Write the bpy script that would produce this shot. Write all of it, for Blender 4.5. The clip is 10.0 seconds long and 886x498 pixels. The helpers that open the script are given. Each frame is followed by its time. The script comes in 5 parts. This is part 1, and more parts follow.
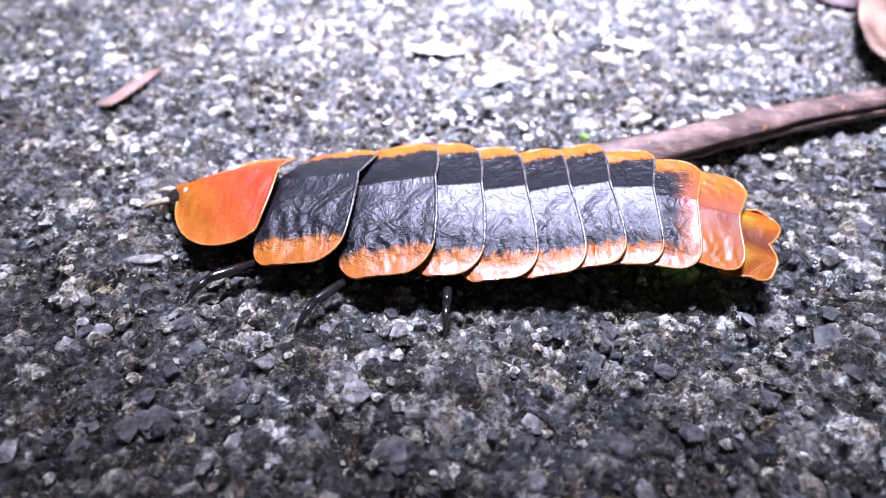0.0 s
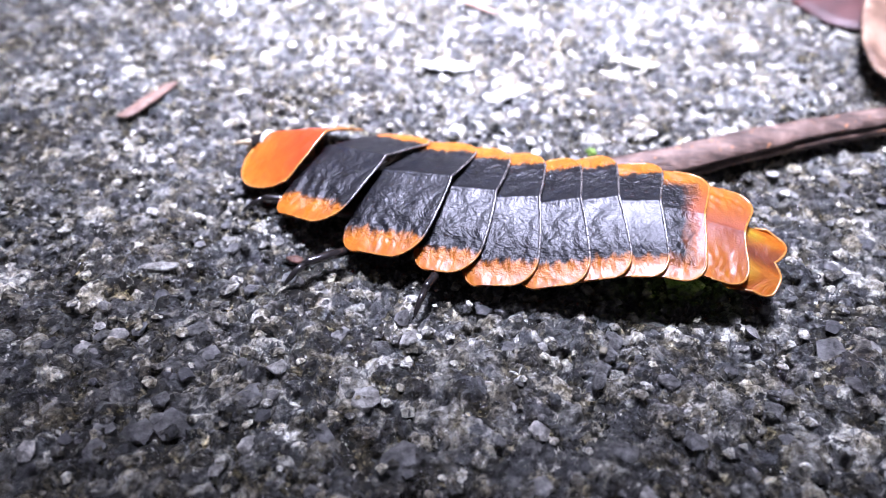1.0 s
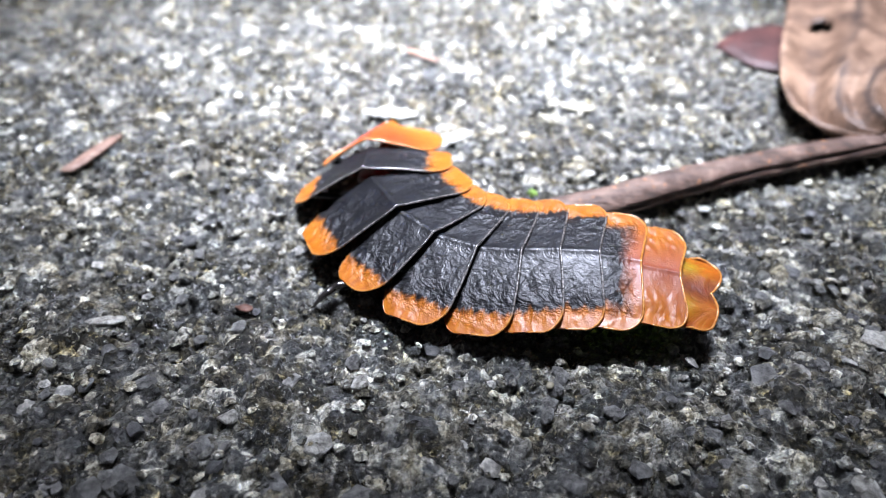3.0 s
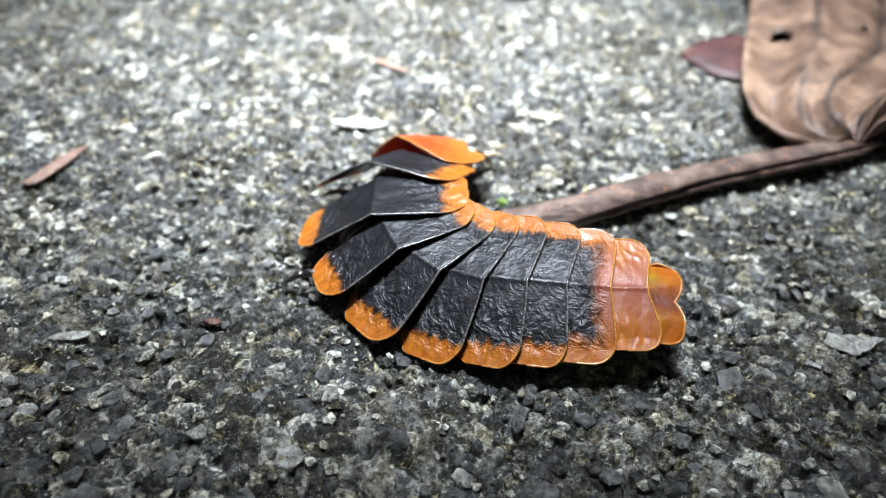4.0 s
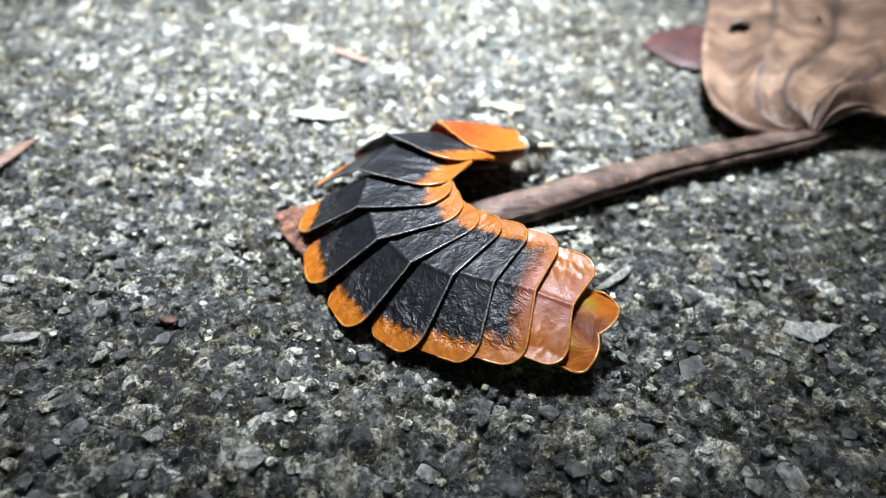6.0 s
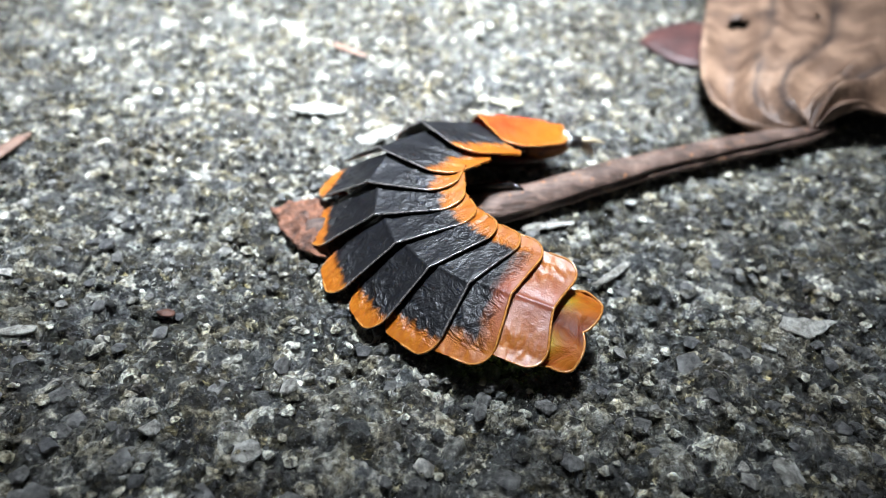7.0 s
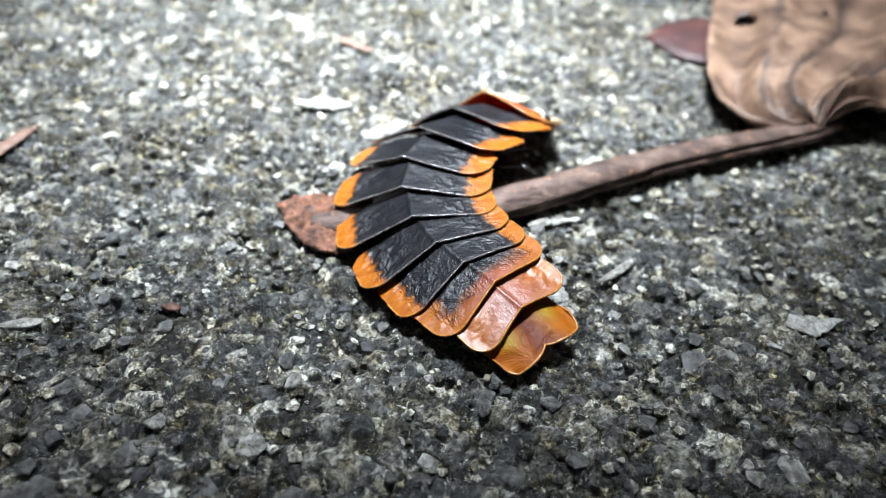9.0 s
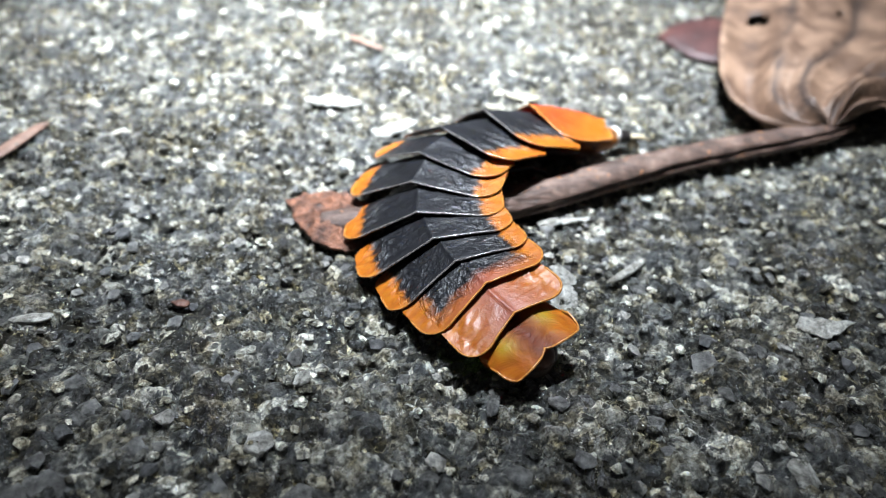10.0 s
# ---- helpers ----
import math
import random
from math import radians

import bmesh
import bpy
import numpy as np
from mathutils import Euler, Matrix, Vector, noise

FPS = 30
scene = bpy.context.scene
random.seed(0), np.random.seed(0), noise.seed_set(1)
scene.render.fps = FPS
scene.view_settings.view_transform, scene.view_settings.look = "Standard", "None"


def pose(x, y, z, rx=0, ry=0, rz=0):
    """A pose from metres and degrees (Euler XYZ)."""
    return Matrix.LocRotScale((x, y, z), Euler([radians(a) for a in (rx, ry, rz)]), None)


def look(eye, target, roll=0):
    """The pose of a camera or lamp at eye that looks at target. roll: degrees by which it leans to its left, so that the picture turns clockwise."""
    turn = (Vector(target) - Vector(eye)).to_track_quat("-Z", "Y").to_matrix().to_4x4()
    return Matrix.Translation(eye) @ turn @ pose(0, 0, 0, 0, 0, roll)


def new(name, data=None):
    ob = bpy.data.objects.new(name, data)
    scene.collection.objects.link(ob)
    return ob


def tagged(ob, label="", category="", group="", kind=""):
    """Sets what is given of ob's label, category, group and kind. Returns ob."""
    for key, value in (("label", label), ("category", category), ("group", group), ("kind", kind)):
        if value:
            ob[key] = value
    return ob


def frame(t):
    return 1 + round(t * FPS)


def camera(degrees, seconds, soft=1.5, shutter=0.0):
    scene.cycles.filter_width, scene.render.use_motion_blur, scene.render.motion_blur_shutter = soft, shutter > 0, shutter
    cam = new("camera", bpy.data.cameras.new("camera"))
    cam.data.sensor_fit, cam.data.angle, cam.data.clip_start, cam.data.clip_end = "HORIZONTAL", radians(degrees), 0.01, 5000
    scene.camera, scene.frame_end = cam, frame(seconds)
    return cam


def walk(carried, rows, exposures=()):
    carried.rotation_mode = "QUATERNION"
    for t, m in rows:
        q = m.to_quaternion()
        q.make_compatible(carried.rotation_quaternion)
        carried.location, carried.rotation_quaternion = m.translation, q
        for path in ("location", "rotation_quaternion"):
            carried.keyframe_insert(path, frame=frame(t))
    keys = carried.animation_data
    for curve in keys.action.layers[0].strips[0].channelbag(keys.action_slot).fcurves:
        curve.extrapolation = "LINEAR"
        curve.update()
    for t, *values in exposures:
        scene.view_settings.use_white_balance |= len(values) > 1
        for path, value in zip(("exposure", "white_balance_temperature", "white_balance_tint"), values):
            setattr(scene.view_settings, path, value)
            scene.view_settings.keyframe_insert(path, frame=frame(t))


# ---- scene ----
MM = 0.001
# A night walk's torch, held over the far side of the larva, is the only strong light.
CAM_ROWS = [
    (0, 0.00000, -0.05945, 0.05353, 0.000, -42.000, 0.000),
    (0.5, -0.00017, -0.05988, 0.05374, 1.313, -41.705, 0.393),
    (1, -0.00051, -0.06105, 0.05420, 0.518, -40.740, -0.322),
    (1.5, -0.00046, -0.06158, 0.05452, -0.773, -39.803, -0.743),
    (2, -0.00001, -0.06203, 0.05507, -1.941, -38.982, -0.626),
    (2.5, 0.00006, -0.06239, 0.05543, -2.983, -38.151, -0.842),
    (4, 0.00059, -0.06238, 0.05584, -6.836, -36.711, -2.171),
    (4.5, 0.00057, -0.06215, 0.05583, -8.154, -36.622, -2.613),
    (5, 0.00082, -0.06205, 0.05570, -9.220, -36.641, -2.922),
    (5.5, 0.00115, -0.06151, 0.05558, -9.955, -36.999, -3.170),
    (7, 0.00102, -0.06160, 0.05529, -10.604, -37.568, -3.986),
    (7.5, 0.00105, -0.06149, 0.05529, -10.664, -37.690, -3.983),
    (8, 0.00117, -0.06142, 0.05523, -10.618, -37.766, -3.900),
    (8.5, 0.00101, -0.06149, 0.05525, -10.568, -37.887, -3.962),
    (9, 0.00088, -0.06149, 0.05524, -10.256, -37.956, -4.102),
    (9.5, 0.00064, -0.06130, 0.05514, -9.685, -38.056, -4.196),
    (10, 0.00073, -0.06136, 0.05512, -9.476, -38.102, -4.128),
]
cam = camera(63.6, 10.0, soft=0.4)
cam.data.dof.use_dof = True
cam.data.dof.focus_distance = 0.073
cam.data.dof.aperture_fstop = 22.0
EXPOSURES = [(0.0, -0.14, 5500, 42), (1.0, -0.18, 5580, 37), (2.0, -0.33, 5690, 32), (2.7, -0.39, 5770, 27), (3.8, -0.60, 5940, 13), (10.0, -0.60, 5940, 13)]
walk(cam, [(t, pose(x, y, z, 90 + p, 0, w) @ pose(0, 0, 0, 0, 0, -r)) for t, x, y, z, w, p, r in CAM_ROWS], EXPOSURES)

# ---- light ----
night = bpy.data.worlds.new("night")
night.use_nodes = True
night.node_tree.nodes["Background"].inputs["Color"].default_value = (0.7, 0.7, 0.7, 1)
night.node_tree.nodes["Background"].inputs["Strength"].default_value = 0.075
scene.world = night

torch_data = bpy.data.lights.new("torch", "SPOT")
torch_data.energy = 75.0
torch_data.color = (0.92, 0.98, 1.0)
torch_data.spot_size = radians(41)
torch_data.spot_blend = 1.0
torch_data.shadow_soft_size = 0.055
torch = new("torch", torch_data)
torch.matrix_world = look((0.000, 0.084, 0.330), (0.011, 0.097, 0.0))


# ---- materials ----
def material(name):
    m = bpy.data.materials.new(name)
    m.use_nodes = True
    return m, m.node_tree.nodes, m.node_tree.links, m.node_tree.nodes["Principled BSDF"]


def noise_node(nodes, links, scale, detail=4.0, rough=0.55, vector=None, distortion=0.0):
    n = nodes.new("ShaderNodeTexNoise")
    n.inputs["Scale"].default_value = scale
    n.inputs["Detail"].default_value = detail
    n.inputs["Roughness"].default_value = rough
    n.inputs["Distortion"].default_value = distortion
    if vector is not None:
        links.new(vector, n.inputs["Vector"])
    return n.outputs["Fac"]


def ramp(nodes, links, fac, stops):
    r = nodes.new("ShaderNodeValToRGB")
    while len(r.color_ramp.elements) < len(stops):
        r.color_ramp.elements.new(0.5)
    for e, (p, c) in zip(r.color_ramp.elements, stops):
        e.position, e.color = p, (*c, 1) if len(c) == 3 else c
    links.new(fac, r.inputs["Fac"])
    return r.outputs["Color"]


def mix(nodes, links, fac, a, b, kind="MIX"):
    n = nodes.new("ShaderNodeMix")
    n.data_type, n.blend_type = "RGBA", kind
    for socket, v in ((n.inputs[0], fac), (n.inputs[6], a), (n.inputs[7], b)):
        if hasattr(v, "is_output"):
            links.new(v, socket)
        else:
            socket.default_value = v if isinstance(v, float) else (*v, 1)
    return n.outputs[2]


def maths(nodes, links, op, a, b=0.0, c=0.0, clamp=False):
    n = nodes.new("ShaderNodeMath")
    n.operation, n.use_clamp = op, clamp
    for k, v in enumerate((a, b, c)):
        if hasattr(v, "is_output"):
            links.new(v, n.inputs[k])
        else:
            n.inputs[k].default_value = v
    return n.outputs[0]


def attribute(nodes, name):
    n = nodes.new("ShaderNodeAttribute")
    n.attribute_name = name
    return n.outputs["Fac"]


def bump(nodes, links, height, strength, distance, normal=None):
    b = nodes.new("ShaderNodeBump")
    b.inputs["Strength"].default_value = strength
    b.inputs["Distance"].default_value = distance
    links.new(height, b.inputs["Height"])
    if normal is not None:
        links.new(normal, b.inputs["Normal"])
    return b.outputs["Normal"]


def coords(nodes):
    return nodes.new("ShaderNodeTexCoord").outputs["Object"]


def grains(nodes, links, vector, scale, warp):
    """Cells of uneven grains: the distance to each grain's middle and a random tone for each."""
    shake = nodes.new("ShaderNodeTexNoise")
    shake.inputs["Scale"].default_value = scale * 1.6
    shake.inputs["Detail"].default_value = 3
    links.new(vector, shake.inputs["Vector"])
    move = nodes.new("ShaderNodeVectorMath")
    move.operation = "MULTIPLY_ADD"
    links.new(shake.outputs["Color"], move.inputs[0])
    move.inputs[1].default_value = (warp / scale,) * 3
    links.new(vector, move.inputs[2])
    cells = nodes.new("ShaderNodeTexVoronoi")
    cells.inputs["Scale"].default_value = scale
    links.new(move.outputs[0], cells.inputs["Vector"])
    split = nodes.new("ShaderNodeSeparateColor")
    links.new(cells.outputs["Color"], split.inputs[0])
    return cells.outputs["Distance"], split.outputs[0]


def make_asphalt():
    """Worn wet-looking asphalt: blue-grey and olive binder, pale broken stone faces, glinting grit."""
    m, n, l, p = material("asphalt")
    o = coords(n)
    tone = attribute(n, "tone")
    is_stone = attribute(n, "stone")
    d1, c1 = grains(n, l, o, 560, 1.1)
    d2, c2 = grains(n, l, o, 1500, 1.0)
    grit = noise_node(n, l, 1300, 5, 0.66, o, 0.5)
    fine = noise_node(n, l, 4200, 3, 0.6, o)
    wide = noise_node(n, l, 42, 4, 0.6, o)
    patch = noise_node(n, l, 330, 4, 0.62, o, 0.7)
    stone = ramp(n, l, tone, [(0.0, (0.018, 0.020, 0.022)), (0.40, (0.045, 0.047, 0.048)), (0.62, (0.095, 0.094, 0.088)), (0.80, (0.19, 0.185, 0.165)), (0.93, (0.38, 0.37, 0.33)), (1.0, (0.58, 0.57, 0.52))])
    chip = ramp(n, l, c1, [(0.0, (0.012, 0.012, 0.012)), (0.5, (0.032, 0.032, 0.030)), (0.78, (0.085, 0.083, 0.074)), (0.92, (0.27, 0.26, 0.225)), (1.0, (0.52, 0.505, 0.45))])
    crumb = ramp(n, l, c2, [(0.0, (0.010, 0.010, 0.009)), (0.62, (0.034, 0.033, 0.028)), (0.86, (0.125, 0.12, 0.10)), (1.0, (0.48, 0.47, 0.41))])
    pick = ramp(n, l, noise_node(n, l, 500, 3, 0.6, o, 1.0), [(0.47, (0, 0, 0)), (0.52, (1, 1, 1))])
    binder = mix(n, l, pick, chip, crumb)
    hue = ramp(n, l, patch, [(0.36, (1.10, 0.94, 0.50)), (0.50, (1.03, 0.97, 0.76)), (0.62, (0.94, 1.0, 1.03))])
    binder = mix(n, l, 0.9, binder, hue, "MULTIPLY")
    veined = mix(n, l, 0.75, stone, ramp(n, l, patch, [(0.36, (0.72, 0.64, 0.46)), (0.60, (1.22, 1.23, 1.22))]), "MULTIPLY")
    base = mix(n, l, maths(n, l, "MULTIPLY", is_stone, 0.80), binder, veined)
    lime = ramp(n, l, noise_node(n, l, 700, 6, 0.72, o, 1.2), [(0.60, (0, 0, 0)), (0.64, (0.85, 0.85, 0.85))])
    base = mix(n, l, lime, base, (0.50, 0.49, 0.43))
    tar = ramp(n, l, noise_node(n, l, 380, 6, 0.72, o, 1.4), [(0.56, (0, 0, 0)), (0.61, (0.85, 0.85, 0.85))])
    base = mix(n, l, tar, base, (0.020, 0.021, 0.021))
    # crevice shade put into the colour: grit pits darkened, tops lightened, matching the bump
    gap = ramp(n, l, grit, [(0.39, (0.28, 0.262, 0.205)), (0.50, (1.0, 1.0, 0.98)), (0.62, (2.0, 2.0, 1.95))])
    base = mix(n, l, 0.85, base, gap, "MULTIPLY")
    stain = ramp(n, l, wide, [(0.35, (0.95, 0.90, 0.80)), (0.6, (1.38, 1.38, 1.37))])
    base = mix(n, l, 1.0, base, stain, "MULTIPLY")
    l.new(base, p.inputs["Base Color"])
    l.new(ramp(n, l, patch, [(0.38, (0.15,) * 3), (0.62, (0.36,) * 3)]), p.inputs["Roughness"])
    p.inputs["Specular IOR Level"].default_value = 0.95
    hump = maths(n, l, "ADD", maths(n, l, "MULTIPLY", d1, -1.0), maths(n, l, "MULTIPLY", d2, -0.4))
    b0 = bump(n, l, hump, 1.0, 0.0011)
    b1 = bump(n, l, grit, 1.0, 0.0009, b0)
    l.new(bump(n, l, fine, 0.35, 0.00015, b1), p.inputs["Normal"])
    return m


def make_stone():
    m, n, l, p = material("stone")
    o = coords(n)
    info = n.new("ShaderNodeObjectInfo").outputs["Random"]
    grit = noise_node(n, l, 2300, 5, 0.7, o)
    blotch = noise_node(n, l, 500, 3, 0.6, o)
    tint = ramp(n, l, info, [(0.0, (0.04, 0.041, 0.042)), (0.5, (0.095, 0.094, 0.088)), (0.8, (0.18, 0.176, 0.16)), (1.0, (0.36, 0.345, 0.31))])
    base = mix(n, l, 0.9, tint, ramp(n, l, grit, [(0.33, (0.3, 0.3, 0.3)), (0.5, (1, 1, 1)), (0.68, (2.0, 1.95, 1.85))]), "MULTIPLY")
    base = mix(n, l, 0.7, base, ramp(n, l, blotch, [(0.38, (0.5, 0.49, 0.46)), (0.62, (1.35, 1.35, 1.35))]), "MULTIPLY")
    l.new(base, p.inputs["Base Color"])
    p.inputs["Roughness"].default_value = 0.42
    p.inputs["Specular IOR Level"].default_value = 0.6
    l.new(bump(n, l, grit, 0.7, 0.0004), p.inputs["Normal"])
    return m


def make_pale_stone(name, low, high):
    m, n, l, p = material(name)
    o = coords(n)
    grit = noise_node(n, l, 1700, 6, 0.75, o)
    cloud = noise_node(n, l, 520, 4, 0.65, o)
    base = mix(n, l, 0.8, ramp(n, l, grit, [(0.36, low), (0.60, high)]), ramp(n, l, cloud, [(0.36, (0.55, 0.52, 0.46)), (0.62, (1.3, 1.3, 1.3))]), "MULTIPLY")
    l.new(base, p.inputs["Base Color"])
    p.inputs["Roughness"].default_value = 0.45
    b1 = bump(n, l, cloud, 0.7, 0.0012)
    l.new(bump(n, l, grit, 0.9, 0.0006, b1), p.inputs["Normal"])
    return m


def make_cuticle(name, deep_low, deep_high, hard):
    """Black plates whose amber margins and reddish middle follow the pigment fields of the mesh."""
    m, n, l, p = material(name)
    o = coords(n)
    pigment = attribute(n, "amber")
    deep = attribute(n, "deep")
    streak = n.new("ShaderNodeMapping")
    l.new(o, streak.inputs["Vector"])
    streak.inputs["Scale"].default_value = (1.5, 0.38, 0.8)
    ragged = noise_node(n, l, 760, 4, 0.65, streak.outputs["Vector"], 0.4)
    blotch = noise_node(n, l, 260, 3, 0.5, o)
    fine = noise_node(n, l, 3600, 3, 0.6, o)
    edge = maths(n, l, "ADD", pigment, maths(n, l, "MULTIPLY_ADD", ragged, 0.62, -0.31))
    mask = maths(n, l, "MULTIPLY_ADD", edge, hard, 0.5, True)
    black = ramp(n, l, blotch, [(0.3, (0.004, 0.004, 0.005)), (0.7, (0.010, 0.010, 0.012))])
    amber = ramp(n, l, ragged, [(0.30, (0.26, 0.066, 0.003)), (0.52, (0.35, 0.104, 0.004)), (0.75, (0.43, 0.14, 0.008))])
    red = ramp(n, l, blotch, [(0.3, deep_low), (0.7, deep_high)])
    amber = mix(n, l, deep, amber, red)
    l.new(mix(n, l, mask, black, amber), p.inputs["Base Color"])
    l.new(ramp(n, l, fine, [(0.3, (0.34,) * 3), (0.7, (0.48,) * 3)]), p.inputs["Roughness"])
    p.inputs["Specular IOR Level"].default_value = 0.55
    p.inputs["Coat Weight"].default_value = 0.05
    p.inputs["Coat Roughness"].default_value = 0.3
    p.inputs["Subsurface Weight"].default_value = 0.12
    p.inputs["Subsurface Radius"].default_value = (1.0, 0.4, 0.1)
    p.inputs["Subsurface Scale"].default_value = 0.0007
    fold = noise_node(n, l, 300, 5, 0.68, o, 0.3)
    # wrinkles deepen down the flank and fade on the amber lobe
    down = maths(n, l, "MULTIPLY_ADD", pigment, 0.7, 0.95, True)
    lobe = maths(n, l, "MULTIPLY_ADD", pigment, -3.5, 1.4, True)
    depth = maths(n, l, "MULTIPLY", maths(n, l, "MULTIPLY_ADD", down, 0.80, 0.28), maths(n, l, "MULTIPLY_ADD", lobe, 0.88, 0.12))
    pucker = noise_node(n, l, 480, 4, 0.62, o, 0.8)
    b1 = bump(n, l, fold, 0.34, 0.0008)
    b2 = bump(n, l, pucker, 0.5, 0.0007, b1)
    l.new(depth, b1.node.inputs["Strength"])
    l.new(depth, b2.node.inputs["Strength"])
    b3 = bump(n, l, ragged, 0.20, 0.00020, b2)
    l.new(bump(n, l, fine, 0.28, 0.00010, b3), p.inputs["Normal"])
    return m


def make_rim():
    """The beaded edge of a plate: dark and glossy beside the black, amber beside the amber."""
    m, n, l, p = material("rim")
    o = coords(n)
    beads = noise_node(n, l, 2600, 3, 0.6, o)
    mask = maths(n, l, "MULTIPLY_ADD", attribute(n, "amber"), 5.0, 0.5, True)
    # the grey end of the ramp paints in the bead's white glints
    dark = ramp(n, l, beads, [(0.35, (0.020, 0.018, 0.017)), (0.65, (0.22, 0.20, 0.185))])
    amber = ramp(n, l, beads, [(0.35, (0.34, 0.115, 0.015)), (0.65, (0.54, 0.24, 0.055))])
    l.new(mix(n, l, mask, dark, amber), p.inputs["Base Color"])
    p.inputs["Roughness"].default_value = 0.22
    p.inputs["Specular IOR Level"].default_value = 0.9
    p.inputs["Coat Weight"].default_value = 0.6
    p.inputs["Coat Roughness"].default_value = 0.15
    l.new(bump(n, l, beads, 0.5, 0.00015), p.inputs["Normal"])
    return m


def make_tail():
    """Translucent amber with a red-brown hollow down the middle and two greenish spots."""
    m, n, l, p = material("tail_amber")
    o = coords(n)
    cloud = noise_node(n, l, 330, 4, 0.6, o, 0.6)
    fine = noise_node(n, l, 2600, 3, 0.6, o)
    amber = ramp(n, l, cloud, [(0.3, (0.24, 0.058, 0.004)), (0.55, (0.36, 0.105, 0.005)), (0.75, (0.43, 0.15, 0.009))])
    brown = ramp(n, l, cloud, [(0.3, (0.060, 0.014, 0.008)), (0.7, (0.17, 0.045, 0.018))])
    base = mix(n, l, attribute(n, "deep"), amber, brown)
    base = mix(n, l, maths(n, l, "MULTIPLY", attribute(n, "amber"), 0.75), base, (0.30, 0.21, 0.012))
    l.new(base, p.inputs["Base Color"])
    p.inputs["Roughness"].default_value = 0.5
    p.inputs["Specular IOR Level"].default_value = 0.15
    p.inputs["Subsurface Weight"].default_value = 0.3
    p.inputs["Subsurface Radius"].default_value = (1.0, 0.4, 0.08)
    p.inputs["Subsurface Scale"].default_value = 0.0009
    b1 = bump(n, l, cloud, 0.5, 0.0008)
    l.new(bump(n, l, fine, 0.2, 0.0001, b1), p.inputs["Normal"])
    return m


def make_plain(name, low, high, scale, rough, strength=0.4, depth=0.0003, spec=0.5, coat=0.0, sss=0.0):
    m, n, l, p = material(name)
    o = coords(n)
    a = noise_node(n, l, scale, 5, 0.65, o)
    l.new(ramp(n, l, a, [(0.32, low), (0.66, high)]), p.inputs["Base Color"])
    p.inputs["Roughness"].default_value = rough
    p.inputs["Specular IOR Level"].default_value = spec
    p.inputs["Coat Weight"].default_value = coat
    p.inputs["Subsurface Weight"].default_value = sss
    p.inputs["Subsurface Scale"].default_value = 0.0008
    l.new(bump(n, l, a, strength, depth), p.inputs["Normal"])
    return m


def make_bark():
    m, n, l, p = material("stalk_skin")
    o = coords(n)
    grain = n.new("ShaderNodeMapping")
    l.new(o, grain.inputs["Vector"])
    grain.inputs["Rotation"].default_value = (0, 0, radians(-17))
    grain.inputs["Scale"].default_value = (0.16, 1.0, 1.0)
    fibre = noise_node(n, l, 1500, 5, 0.65, grain.outputs["Vector"])
    blotch = noise_node(n, l, 330, 4, 0.6, o)
    dots = noise_node(n, l, 900, 2, 0.5, o)
    base = ramp(n, l, blotch, [(0.3, (0.032, 0.019, 0.014)), (0.50, (0.095, 0.058, 0.043)), (0.70, (0.20, 0.135, 0.105))])
    base = mix(n, l, 0.8, base, ramp(n, l, fibre, [(0.34, (0.4, 0.38, 0.36)), (0.62, (1.3, 1.25, 1.2))]), "MULTIPLY")
    base = mix(n, l, ramp(n, l, dots, [(0.66, (0, 0, 0)), (0.72, (0.8, 0.8, 0.8))]), base, (0.36, 0.15, 0.055))
    l.new(base, p.inputs["Base Color"])
    p.inputs["Roughness"].default_value = 0.5
    l.new(bump(n, l, fibre, 0.7, 0.0006), p.inputs["Normal"])
    return m


def make_dry_leaf(name, stops, scale=90):
    m, n, l, p = material(name)
    o = coords(n)
    broad = noise_node(n, l, scale, 5, 0.6, o)
    fine = noise_node(n, l, 1100, 4, 0.65, o)
    vein = attribute(n, "vein")
    base = ramp(n, l, broad, stops)
    base = mix(n, l, 0.7, base, ramp(n, l, fine, [(0.33, (0.6, 0.57, 0.54)), (0.66, (1.25, 1.22, 1.2))]), "MULTIPLY")
    base = mix(n, l, maths(n, l, "MULTIPLY", vein, 0.85), base, (0.012, 0.007, 0.006))
    l.new(base, p.inputs["Base Color"])
    p.inputs["Roughness"].default_value = 0.55
    l.new(bump(n, l, fine, 0.5, 0.0005), p.inputs["Normal"])
    return m


def make_glow():
    m, n, l, p = material("light_organ")
    p.inputs["Base Color"].default_value = (0.45, 0.5, 0.12, 1)
    p.inputs["Emission Color"].default_value = (0.45, 1.0, 0.02, 1)
    p.inputs["Emission Strength"].default_value = 0.55
    p.inputs["Roughness"].default_value = 0.4
    return m


ASPHALT, STONE = make_asphalt(), make_stone()
PALE = make_pale_stone("pale_stone", (0.12, 0.117, 0.105), (0.46, 0.45, 0.41))
WHITE = make_pale_stone("white_flake", (0.20, 0.195, 0.175), (0.55, 0.535, 0.48))
GREY = make_pale_stone("grey_stone", (0.042, 0.043, 0.043), (0.165, 0.163, 0.153))
CUTICLE = make_cuticle("cuticle", (0.36, 0.030, 0.003), (0.50, 0.060, 0.005), 6.0)
REAR_CUTICLE = make_cuticle("rear_cuticle", (0.17, 0.040, 0.020), (0.30, 0.085, 0.045), 2.2)
RIM = make_rim()
BELLY = make_plain("belly_skin", (0.010, 0.007, 0.005), (0.045, 0.022, 0.010), 350, 0.4, 0.6, 0.0005)
LEG = make_plain("leg_horn", (0.006, 0.005, 0.005), (0.022, 0.018, 0.016), 900, 0.2, 0.3, 0.0002, 0.7, 0.5)
